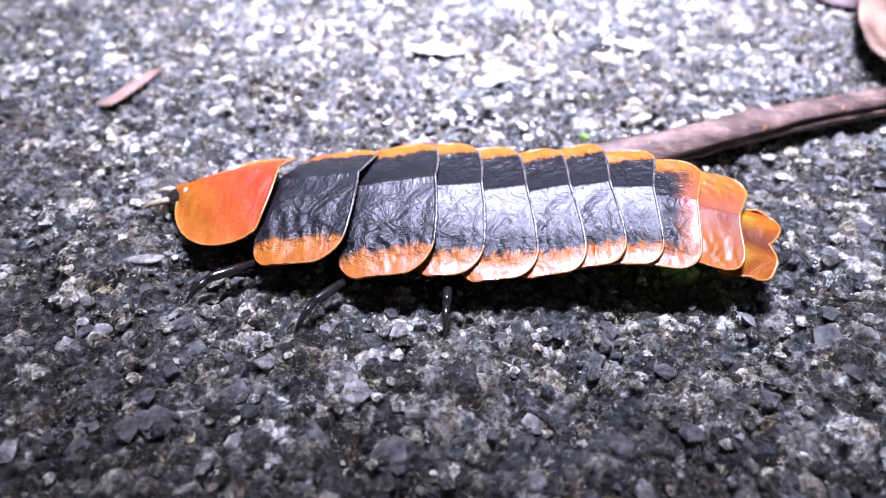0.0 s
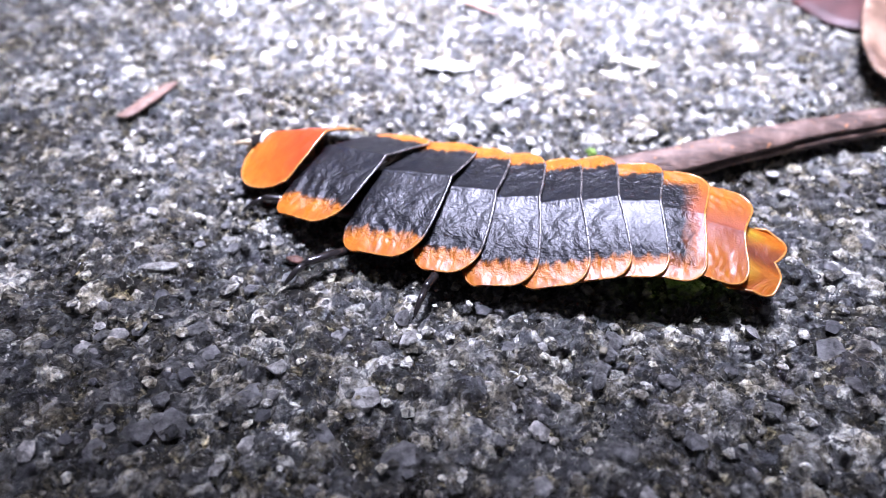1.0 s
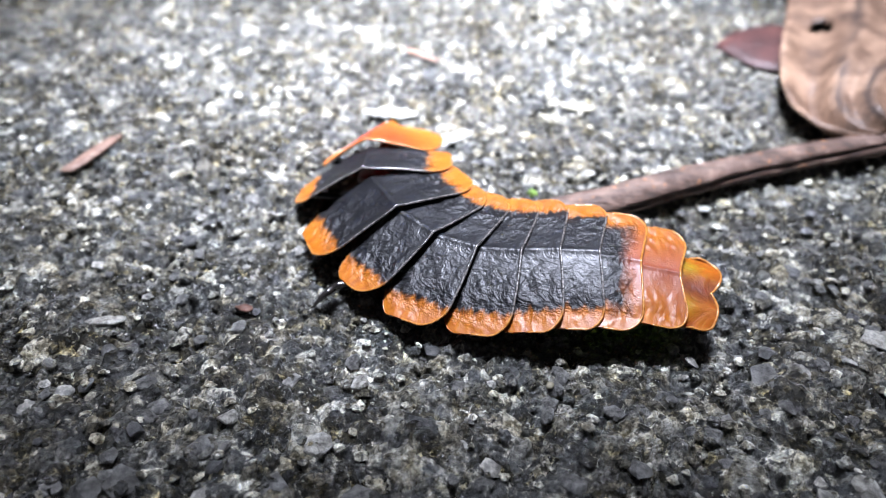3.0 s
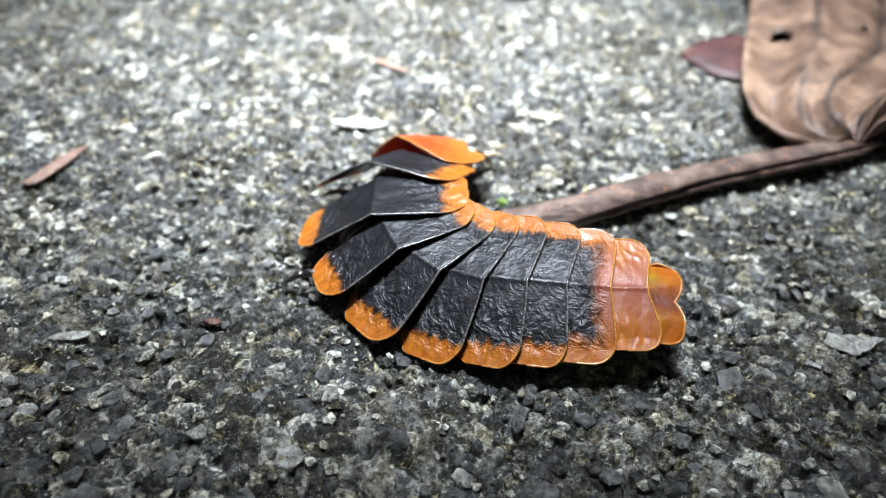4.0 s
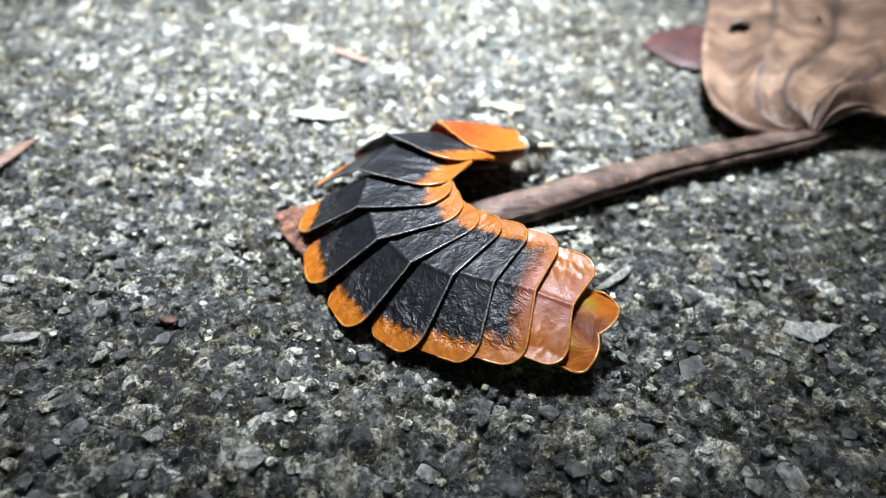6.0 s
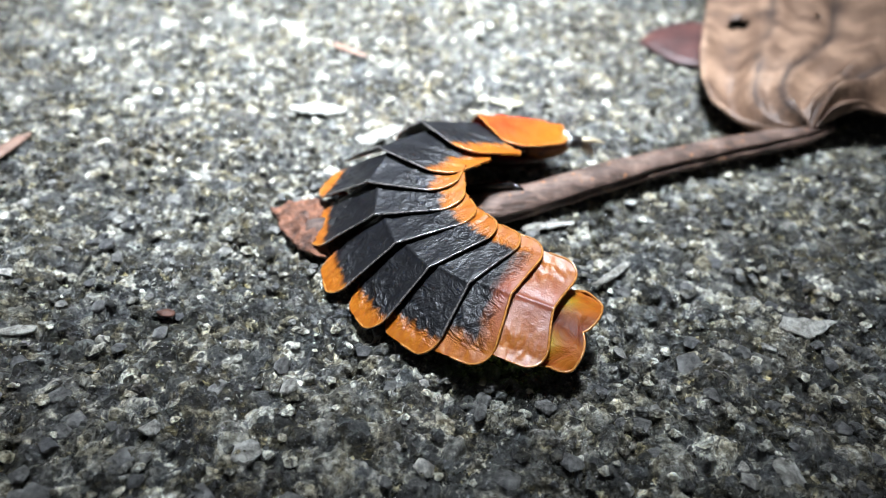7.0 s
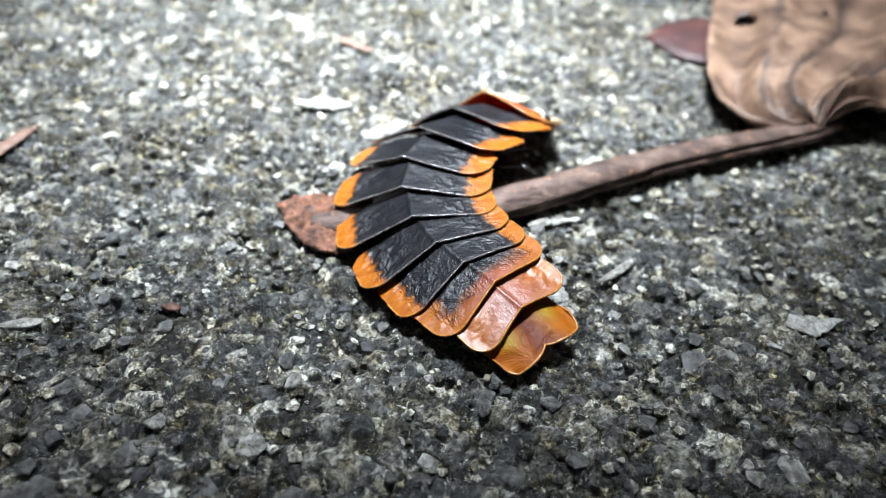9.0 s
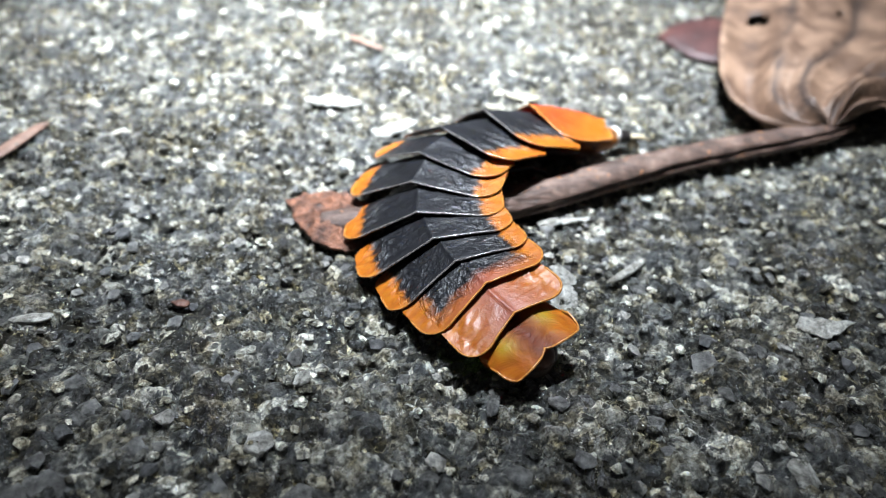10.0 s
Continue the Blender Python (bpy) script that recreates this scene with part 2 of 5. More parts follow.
NECK = make_plain("neck_skin", (0.02, 0.008, 0.004), (0.46, 0.16, 0.016), 260, 0.4, 0.3, 0.0003)
COLLAR = make_plain("collar_skin", (0.42, 0.38, 0.34), (0.68, 0.64, 0.60), 900, 0.45, 0.2, 0.0001)
IVORY = make_plain("ivory", (0.22, 0.15, 0.07), (0.55, 0.46, 0.30), 900, 0.4, 0.2, 0.0002)
BARK = make_bark()
LEAF = make_dry_leaf("dry_leaf_brown", [(0.30, (0.045, 0.024, 0.014)), (0.46, (0.115, 0.067, 0.041)), (0.64, (0.225, 0.142, 0.091))], 130)
RED_LEAF = make_dry_leaf("dry_leaf_red", [(0.3, (0.020, 0.006, 0.005)), (0.55, (0.050, 0.015, 0.012)), (0.74, (0.14, 0.062, 0.045))])
STRAW = make_plain("straw", (0.11, 0.058, 0.038), (0.22, 0.135, 0.095), 400, 0.6)
BROWN = make_plain("bark_scrap", (0.040, 0.017, 0.010), (0.14, 0.060, 0.036), 700, 0.55, 0.8, 0.0006)
TORN = make_plain("torn_skin", (0.030, 0.012, 0.007), (0.27, 0.115, 0.062), 520, 0.5, 1.0, 0.0016)
YELLOW = make_plain("yellow_scrap", (0.10, 0.088, 0.05), (0.34, 0.31, 0.22), 400, 0.55)
MOSS = make_plain("moss", (0.05, 0.10, 0.01), (0.16, 0.26, 0.03), 900, 0.6)
GLOW = make_glow()
TAIL = make_tail()


# ---- mesh helpers ----
def mesh_of(name, verts, faces, mat, smooth=True, fields=None):
    me = bpy.data.meshes.new(name)
    me.from_pydata([tuple(v) for v in verts], [], faces)
    for key, values in (fields or {}).items():
        me.attributes.new(key, "FLOAT", "POINT").data.foreach_set("value", np.asarray(values, dtype=np.float32))
    if smooth:
        me.polygons.foreach_set("use_smooth", np.ones(len(me.polygons), dtype=bool))
    me.materials.append(mat)
    me.update()
    return me


def part(name, me, parent, label=""):
    ob = new(name, me)
    ob.parent = parent
    return tagged(ob, label) if label else ob


def tube(points, radii, sides=8, flat=1.0, seed=0, rough=0.0):
    """Vertices and faces of a tapered tube along points (metres), closed at both ends."""
    rnd = random.Random(seed)
    pts = [Vector(p) for p in points]
    verts, faces = [], []
    for k, p in enumerate(pts):
        way = (pts[min(k + 1, len(pts) - 1)] - pts[max(k - 1, 0)]).normalized()
        side = way.cross(Vector((0, 0, 1)))
        side = side.normalized() if side.length > 1e-6 else Vector((1, 0, 0))
        up = side.cross(way)
        for j in range(sides):
            a = 2 * math.pi * j / sides
            r = radii[k] * (1 + rough * rnd.uniform(-1, 1))
            verts.append(p + side * math.cos(a) * r + up * math.sin(a) * r * flat)
    for k in range(len(pts) - 1):
        for j in range(sides):
            a, b = k * sides + j, k * sides + (j + 1) % sides
            faces.append((a, b, b + sides, a + sides))
    faces.append(tuple(range(sides - 1, -1, -1)))
    faces.append(tuple(range((len(pts) - 1) * sides, len(pts) * sides)))
    return verts, faces


def spline(points, count):
    """A smooth run of count points through the given ones."""
    p = [Vector(q) for q in points]
    p = [2 * p[0] - p[1], *p, 2 * p[-1] - p[-2]]
    out = []
    for k in range(count):
        s = k / (count - 1) * (len(p) - 3)
        i = min(int(s), len(p) - 4)
        f = s - i
        a, b, c, d = p[i:i + 4]
        out.append(0.5 * (2 * b + (c - a) * f + (2 * a - 5 * b + 4 * c - d) * f * f + (3 * b - a - 3 * c + d) * f ** 3))
    return out


def ball(rx, ry, rz, centre=(0, 0, 0), seg=14, rings=9, wobble=0.0, seed=0):
    rnd = random.Random(seed)
    verts, faces = [], []
    for i in range(rings + 1):
        a = math.pi * i / rings
        for j in range(seg):
            b = 2 * math.pi * j / seg
            k = 1 + wobble * rnd.uniform(-1, 1)
            verts.append((centre[0] + rx * math.cos(a) * k, centre[1] + ry * math.sin(a) * math.cos(b) * k, centre[2] + rz * math.sin(a) * math.sin(b) * k))
    for i in range(rings):
        for j in range(seg):
            a, b = i * seg + j, i * seg + (j + 1) % seg
            faces.append((a, b, b + seg, a + seg))
    return verts, faces


# ---- ground ----
def graded(lo, hi, step, far):
    inner = np.arange(lo, hi + step / 2, step)
    grow = []
    s, d = step, 0.0
    while d < far:
        s *= 1.13
        d += s
        grow.append(d)
    grow = np.array(grow)
    return np.concatenate([lo - grow[::-1], inner, inner[-1] + grow])


def aggregate(x, y, cell, fill, size, height, seed):
    """Angular stones on a jittered grid: their height, their tone and whether one is there."""
    def chance(i, j, k):
        h = np.sin(i * 127.1 + j * 311.7 + k * 74.7 + seed * 19.19) * 43758.5453
        return h - np.floor(h)
    z, tone, there = np.zeros_like(x), np.zeros_like(x), np.zeros_like(x)
    ci, cj = np.floor(x / cell), np.floor(y / cell)
    for di in (-1, 0, 1):
        for dj in (-1, 0, 1):
            i, j = ci + di, cj + dj
            px, py = (i + 0.15 + 0.7 * chance(i, j, 1)) * cell, (j + 0.15 + 0.7 * chance(i, j, 2)) * cell
            r = cell * size * (0.55 + 0.65 * chance(i, j, 3))
            dx, dy = (x - px) / r, (y - py) / r
            turn = 6.28 * chance(i, j, 4)
            c, s = np.cos(turn), np.sin(turn)
            dx, dy = (c * dx + s * dy) * (0.75 + 0.5 * chance(i, j, 11)), c * dy - s * dx
            dist = np.zeros_like(x)
            for k in range(6):
                a = k * 1.0472 + 0.7 * (chance(i, j, 20 + k) - 0.5)
                dist = np.maximum(dist, (dx * np.cos(a) + dy * np.sin(a)) / (0.72 + 0.28 * chance(i, j, 30 + k)))
            on = (chance(i, j, 5) < fill) & (dist < 1)
            top = height * (0.30 + 0.70 * chance(i, j, 6))
            tilt = top * 0.5 * (dx * (chance(i, j, 7) - 0.5) + dy * (chance(i, j, 8) - 0.5))
            h = (top + tilt) * np.clip((1 - dist) / 0.55, 0, 1) ** 0.6
            better = on & (h > z)
            z = np.where(better, h, z)
            tone = np.where(better, chance(i, j, 9), tone)
            there = np.where(better, np.clip((1 - dist) / 0.12, 0, 1), there)
    return z, tone, there


def value_noise(x, y, cell, seed):
    """Smooth noise from -1 to 1 on a grid of the given cell."""
    def chance(i, j):
        h = np.sin(i * 127.1 + j * 311.7 + seed * 19.19) * 43758.5453
        return h - np.floor(h)
    u, v = x / cell, y / cell
    i, j = np.floor(u), np.floor(v)
    f, g = u - i, v - j
    f, g = f * f * (3 - 2 * f), g * g * (3 - 2 * g)
    low = chance(i, j) * (1 - f) + chance(i + 1, j) * f
    high = chance(i, j + 1) * (1 - f) + chance(i + 1, j + 1) * f
    return 2 * (low * (1 - g) + high * g) - 1


def make_ground():
    xs = graded(-0.066, 0.078, 0.0002, 60)
    ys = graded(-0.038, 0.066, 0.0002, 60)
    x, y = np.meshgrid(xs, ys)
    # worn stones of four sizes, their outlines bent by the binder that wraps them
    wx = x + 0.00055 * value_noise(x, y, 0.0017, 5) + 0.00025 * value_noise(x, y, 0.0007, 6)
    wy = y + 0.00055 * value_noise(x, y, 0.0017, 7) + 0.00025 * value_noise(x, y, 0.0007, 8)
    layers = [aggregate(wx, wy, 0.0027, 0.80, 0.60, 0.0013, 1), aggregate(wx + 0.3, wy + 0.7, 0.0013, 0.85, 0.62, 0.0010, 2), aggregate(wx + 0.1, wy + 0.2, 0.0058, 0.26, 0.46, 0.0015, 3), aggregate(wx * 0.45 + 0.6, wy + 0.4, 0.0018, 0.22, 0.55, 0.0013, 4)]
    z, tone, there = layers[0]
    for z2, t2, s2 in layers[1:]:
        use = z2 > z
        z, tone, there = np.where(use, z2, z), np.where(use, t2, tone), np.where(use, s2, there)
    near = (np.hypot(x - 0.02, y - 0.06) < 1.2).astype(float)
    wave = 0.00035 * (np.sin(x * 310 + 1.3 * np.sin(y * 270)) + np.sin(y * 350 + 1.7 * np.sin(x * 190 + 2)))
    ridges = 0.00055 * (1 - 2 * np.abs(value_noise(x + 2 * wx, y + 2 * wy, 0.0034, 11))) + 0.00026 * (1 - 2 * np.abs(value_noise(wx, wy * 1.5, 0.0009, 12)))
    rough = 0.00016 * value_noise(wx, wy, 0.0005, 13)
    z = (z + wave + ridges * (1 - 0.65 * there) + rough * (1 - 0.5 * there) - 0.0014) * near
    ny, nx = x.shape
    co = np.stack([x, y, z], -1).reshape(-1, 3)
    k = np.arange(nx * ny).reshape(ny, nx)
    quads = np.stack([k[:-1, :-1], k[:-1, 1:], k[1:, 1:], k[1:, :-1]], -1).reshape(-1, 4)
    me = bpy.data.meshes.new("ground")
    me.vertices.add(len(co))
    me.vertices.foreach_set("co", co.ravel())
    me.loops.add(quads.size)
    me.loops.foreach_set("vertex_index", quads.ravel())
    me.polygons.add(len(quads))
    me.polygons.foreach_set("loop_start", np.arange(0, quads.size, 4))
    me.polygons.foreach_set("use_smooth", np.ones(len(quads), dtype=bool))
    me.update(calc_edges=True)
    for key, v in (("tone", tone), ("stone", there)):
        me.attributes.new(key, "FLOAT", "POINT").data.foreach_set("value", v.ravel().astype(np.float32))
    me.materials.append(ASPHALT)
    ob = new("ground", me)
    return tagged(ob, "worn grey asphalt with angular chippings in dark binder", "ground", kind="structure")


GROUND = make_ground()


# ---- leaf, stalk and litter ----
def make_leaf():
    """A large dry leaf: its blade hangs between two edges that run out from the stalk."""
    left = spline([(75.4, 31.4, 3.2), (70.6, 31.6, 1.2), (65.6, 35.6, 0.6), (65.2, 45, 1.2), (69.4, 57, 2.4), (75, 69, 3.2), (81, 80, 3.5), (90, 98, 4.5), (102, 125, 6), (125, 160, 4)], 64)
    right = spline([(78.4, 31.4, 3.2), (82, 33.0, 4.6), (87, 33.6, 5.4), (94, 33.2, 4.8), (104, 34.6, 4.5), (120, 42, 4.0), (140, 60, 4), (158, 90, 4), (160, 125, 4), (140, 162, 4)], 64)
    cols = 49
    verts, vein = [], []
    for i in range(64):
        for j in range(cols):
            f = j / (cols - 1)
            p = left[i].lerp(right[i], f)
            s = i / 63
            arch = 5.5 * math.sin(math.pi * f) * min(1, s * 5)
            ripple = 1.0 * math.sin(f * 17 + s * 6) * min(1, s * 6) + 0.8 * noise.noise((p.x * 0.09, p.y * 0.09, 3.1)) + 1.4 * noise.noise((p.x * 0.03, p.y * 0.03, 8.0)) + 0.5 * noise.noise((p.x * 0.25, p.y * 0.2, 5.0)) + 1.2 * abs(noise.noise((f * 9 + 0.6 * s, s * 1.4, 6.0)))
            ribs = 0.0
            for g, thin in ((0.27, 0.010), (0.44, 0.016), (0.62, 0.042), (0.82, 0.014)):
                ribs = max(ribs, math.exp(-((f - g - 0.06 * math.sin(s * 3 + 9 * g) + 0.02 * noise.noise((s * 9, g * 30, 0))) / thin) ** 2))
            curl = 1.6 * math.exp(-(f / 0.05) ** 2) + 1.2 * math.exp(-((1 - f) / 0.05) ** 2)
            fan = 1.3 * math.sin(f * 36 + 2.5 * noise.noise((f * 5, s * 2, 1.0))) * min(1, s * 12) * max(0.35, 1 - 1.2 * s)
            z = p.z + arch * 0.55 + ripple + fan + curl * 0.7 - 0.9 * ribs
            verts.append(Vector((p.x, p.y, max(z, 0.6))) * MM)
            vein.append(ribs)
    n0 = len(verts)
    verts += [v - Vector((0, 0, 0.32 * MM)) for v in verts]
    holes = [((87.3, 77.2), 1.6, 3.6), ((105, 75.5), 1.4, 1.5)]
    faces, rim = [], {}
    for i in range(63):
        for j in range(cols - 1):
            a, b, c, d = i * cols + j, i * cols + j + 1, (i + 1) * cols + j + 1, (i + 1) * cols + j
            m = (verts[a] + verts[c]) / 2 / MM
            if any(((m.x - h[0]) / rx) ** 2 + ((m.y - h[1]) / ry) ** 2 < 1 for h, rx, ry in holes):
                continue
            faces.append((a, b, c, d))
            faces.append((d + n0, c + n0, b + n0, a + n0))
            for e in ((a, b), (b, c), (c, d), (d, a)):
                rim[e] = True
    for a, b in list(rim):
        if (b, a) not in rim:
            faces.append((b, a, a + n0, b + n0))
    leaf = tagged(new("dry_leaf"), "large dry brown leaf, curled and pierced, on a woody stalk", "leaf")
    leaf.location = (0.078, 0.033, 0)
    base = Vector(leaf.location)
    blade = part("blade", mesh_of("blade", [v - base for v in verts], faces, LEAF, fields={"vein": vein * 2}), leaf)
    path = spline([(-3.0, 13.6, 0.6), (-1, 13.5, 0.6), (3, 13.2, 0.7), (10, 13.0, 1.0), (22, 15.1, 1.8), (31, 18.2, 1.9), (40.4, 22.0, 1.9), (50.3, 25.3, 1.9), (61, 28.4, 2.0), (70, 30.5, 2.1), (76.5, 31.9, 2.4), (83, 34.6, 2.2)], 90)
    rad = []
    for k in range(90):
        f = k / 89
        r = 2.95 - 0.95 * f
        r *= min(1.0, 0.45 + 2.0 * f)
        if f > 0.9:
            r *= 1 - 0.45 * (f - 0.9) / 0.1
        r *= 1 + 0.06 * noise.noise((k * 0.35, 2.0, 0))
        rad.append(r * MM)
    rad[0] *= 0.4
    v, fc = tube([p * MM - base for p in path], rad, 40, 0.8, 5, 0.022)
    # a split along the stalk's near side
    for k in range(16, 88):
        mid = -1.2 + 3.6 * (k - 16) / 70 + 0.8 * noise.noise((k * 0.17, 3, 0)) + (0.9 if k > 52 else 0)
        for j in range(-8, 9):
            dig = 0.40 * math.exp(-((j - mid) / 0.85) ** 2) * (0.7 + 0.5 * noise.noise((k * 0.2, 7, 0)))
            lip = 0.07 * math.exp(-((j - mid - 2.2) / 1.2) ** 2)
            v[k * 40 + j % 40] = v[k * 40 + j % 40].lerp(path[k] * MM - base, dig - lip)
    part("leaf_stalk", mesh_of("leaf_stalk", v, fc, BARK), leaf, "brown woody leaf stalk, split along its side")
    return leaf


FALLEN = make_leaf()


def flake(name, outline, z, mat, label, category, bend=0.4, thick=0.2, parent=None, ragged=0.0):
    """A flat scrap: an outline (mm) filled with a domed fan, with thickness."""
    cx = sum(p[0] for p in outline) / len(outline)
    cy = sum(p[1] for p in outline) / len(outline)
    ring = spline([(p[0], p[1], z) for p in [*outline, outline[0]]], len(outline) * 5)[:-1]
    ring = [q + Vector((noise.noise((q.x * 1.3, q.y * 1.3, 1)), noise.noise((q.x * 1.3, q.y * 1.3, 5)), 0)) * ragged for q in ring]
    n, verts, rings = len(ring), [], 4 if not ragged else 14
    for k in range(rings):
        f = 1 - k / rings
        for q in ring:
            x, y = cx + (q.x - cx) * f, cy + (q.y - cy) * f
            verts.append(Vector((x - cx, y - cy, z + bend * (1 - f * f) + 0.25 * bend * noise.noise((x * 0.5, y * 0.5, z)) + 0.9 * ragged * noise.noise((x * 0.7, y * 0.9, 2.0)) + 0.5 * ragged * noise.noise((x * 1.9, y * 2.2, 4.0)))) * MM)
    verts.append(Vector((0, 0, z + bend)) * MM)
    m = len(verts)
    faces = []
    for k in range(rings - 1):
        for j in range(n):
            faces.append((k * n + j, k * n + (j + 1) % n, (k + 1) * n + (j + 1) % n, (k + 1) * n + j))
    faces += [((rings - 1) * n + j, (rings - 1) * n + (j + 1) % n, m - 1) for j in range(n)]
    verts += [v - Vector((0, 0, thick * MM)) for v in verts]
    faces += [tuple(i + m for i in reversed(f)) for f in faces]
    faces += [((j + 1) % n, j, j + m, (j + 1) % n + m) for j in range(n)]
    ob = new(name, mesh_of(name, verts, faces, mat, fields={"vein": [0.0] * len(verts)}))
    ob.location = (cx * MM, cy * MM, 0)
    if parent:
        ob.parent = parent
        ob.location -= parent.location
        return tagged(ob, label)
    return tagged(ob, label, category)


flake("stalk_base", [(-7.4, 18.6), (-6.2, 15.2), (-5.2, 12.4), (-2.6, 9.0), (0.8, 7.6), (3.4, 10), (4.2, 14), (2.6, 18), (-0.4, 20.6), (-4.2, 20.4)], 0.5, TORN, "torn ragged red-brown foot of the leaf stalk", "", 1.0, 0.35, FALLEN, 0.9)
flake("dead_leaf", [(65.5, 76), (68.5, 66.5), (74, 63), (84, 64), (88, 78), (84, 87), (73, 83.5)], 0.7, RED_LEAF, "small dark red-brown dead leaf under a larger one", "leaf", 1.0, 0.3)
flake("leaf_scrap", [(28.4, 51.2), (29.8, 49.0), (33, 48.4), (34.6, 49.8), (32, 50.9)], 0.05, YELLOW, "pale yellow scrap of leaf on the asphalt", "leaf scrap", 0.2)
flake("straw_scrap", [(-50, 31.5), (-48, 31.5), (-46, 35.5), (-44, 41.5), (-45.2, 42.2), (-47.5, 38)], -0.2, STRAW, "reddish brown splinter of straw on the asphalt", "straw", 0.3)
flake("pale_chip", [(31.2, 0.5), (32.4, 0.4), (35, 1.9), (37.4, 3.9), (37.0, 4.5), (34.3, 2.7)], 0.35, WHITE, "thin white curved chip lying on the asphalt", "chip", 0.35)
flake("pale_flake", [(51, -8.4), (52.5, -6.7), (55, -7.4), (58.3, -7.9), (56.4, -9.2), (53.4, -10.3)], 0.05, WHITE, "whitish flat flake set in the asphalt", "chip", 0.25, ragged=0.5)
flake("pale_flake", [(23.4, -4.2), (26.4, -3.4), (27.4, 1.2), (26.4, 4.0), (24.2, 3.4), (24.0, 0)], 0.0, PALE, "pale crusted patch of lime on the asphalt", "chip", 0.2, ragged=0.5)


flake("brown_scrap", [(-19, -0.2), (-18.2, -0.9), (-17.2, -1.0), (-17.0, -0.3), (-18, 0.2)], 0.25, BROWN, "tiny reddish brown scrap of bark on the asphalt", "scrap", 0.2)
flake("fibre_scrap", [(1.8, 76), (2.6, 74), (5, 71.6), (7.6, 69.4), (8.0, 70.2), (5.2, 73.4), (2.8, 76.4)], 0.3, STRAW, "brown plant fibre lying on the asphalt", "straw", 0.3)
flake("pale_flake", [(25.6, 12.4), (28, 12.2), (32.6, 13.2), (32.4, 14.1), (28.6, 13.8), (26, 13.4)], 0.1, WHITE, "long whitish mineral flake set in the asphalt", "chip", 0.25, ragged=0.5)
flake("pale_flake", [(-34.6, -2.3), (-32, -2.4), (-30.8, -1.7), (-31.4, -1.1), (-34.4, -1.4)], 0.15, WHITE, "whitish bar-shaped chip set in the asphalt", "chip", 0.3)
flake("lichen_speck", [(14.6, -13.9), (15.2, -14.0), (15.5, -13.4), (14.9, -13.2)], 0.35, YELLOW, "yellowish speck of lichen on a stone", "lichen", 0.2)
flake("pale_flake", [(-6.4, 49.4), (-4, 47.4), (0, 46.6), (3.4, 47.4), (2.6, 49.2), (-2, 50.2)], 0.0, WHITE, "broad pale stone flake, polished by wear", "chip", 0.35, ragged=0.5)
flake("pale_flake", [(4.2, 37.6), (6.4, 36.4), (10, 38.6), (12.4, 41.2), (11.4, 42.4), (7, 40)], 0.0, WHITE, "long pale stone flake, polished by wear", "chip", 0.35, ragged=0.5)


def make_moss(x, y, r, seed):
    rnd = random.Random(seed)
    verts, faces = [], []
    for _ in range(46):
        a, d = rnd.uniform(0, 6.28), r * rnd.random() ** 0.5
        v, f = ball(0.16 * MM, 0.16 * MM, 0.3 * MM, ((d * math.cos(a)) * MM, (d * math.sin(a)) * MM, rnd.uniform(0.0, 0.5) * MM), 5, 4, 0.3, rnd.random())
        faces += [tuple(i + len(verts) for i in q) for q in f]
        verts += v
    ob = new("moss_tuft", mesh_of("moss_tuft", verts, faces, MOSS))
    ob.location = (x * MM, y * MM, 0.0002)
    return tagged(ob, "tiny tuft of green moss beside the leaf stalk", "moss")


make_moss(18.9, 21.9, 0.7, 4)


# ---- the larva ----
LARVA = tagged(new("firefly_larva"), "black firefly larva with orange-edged overlapping back plates, crawling", "insect larva")
HALF = (8.97, 10.84, 10.94, 10.30, 10.28, 9.91, 9.42, 8.80, 8.12, 6.72, 5.02)
DROP = (4.25, 3.77, 3.46, 2.94, 2.98, 2.77, 2.48, 2.53, 2.12, 1.29, 1.96)
TIP = (1.07, 0.36, 0.63, 0.36, -0.25, -0.47, -0.68, -1.14, -1.19, -1.42, 0.00)
LENGTH = (12.96, 10.70, 10.67, 7.90, 8.29, 7.66, 7.12, 7.15, 6.90, 6.07, 4.55)
REAR_ROUND = (3.56, 2.82, 2.58, 2.70, 2.75, 2.29, 2.27, 2.29, 2.73, 2.99, 1.90)
FRONT_ROUND = (0.00, 2.25, 2.40, 2.22, 1.90, 2.04, 2.32, 2.03, 1.91, 1.68, 1.80)
KINDS = ("pronotum",) + ("tergite",) * 9 + ("tail_plate",)


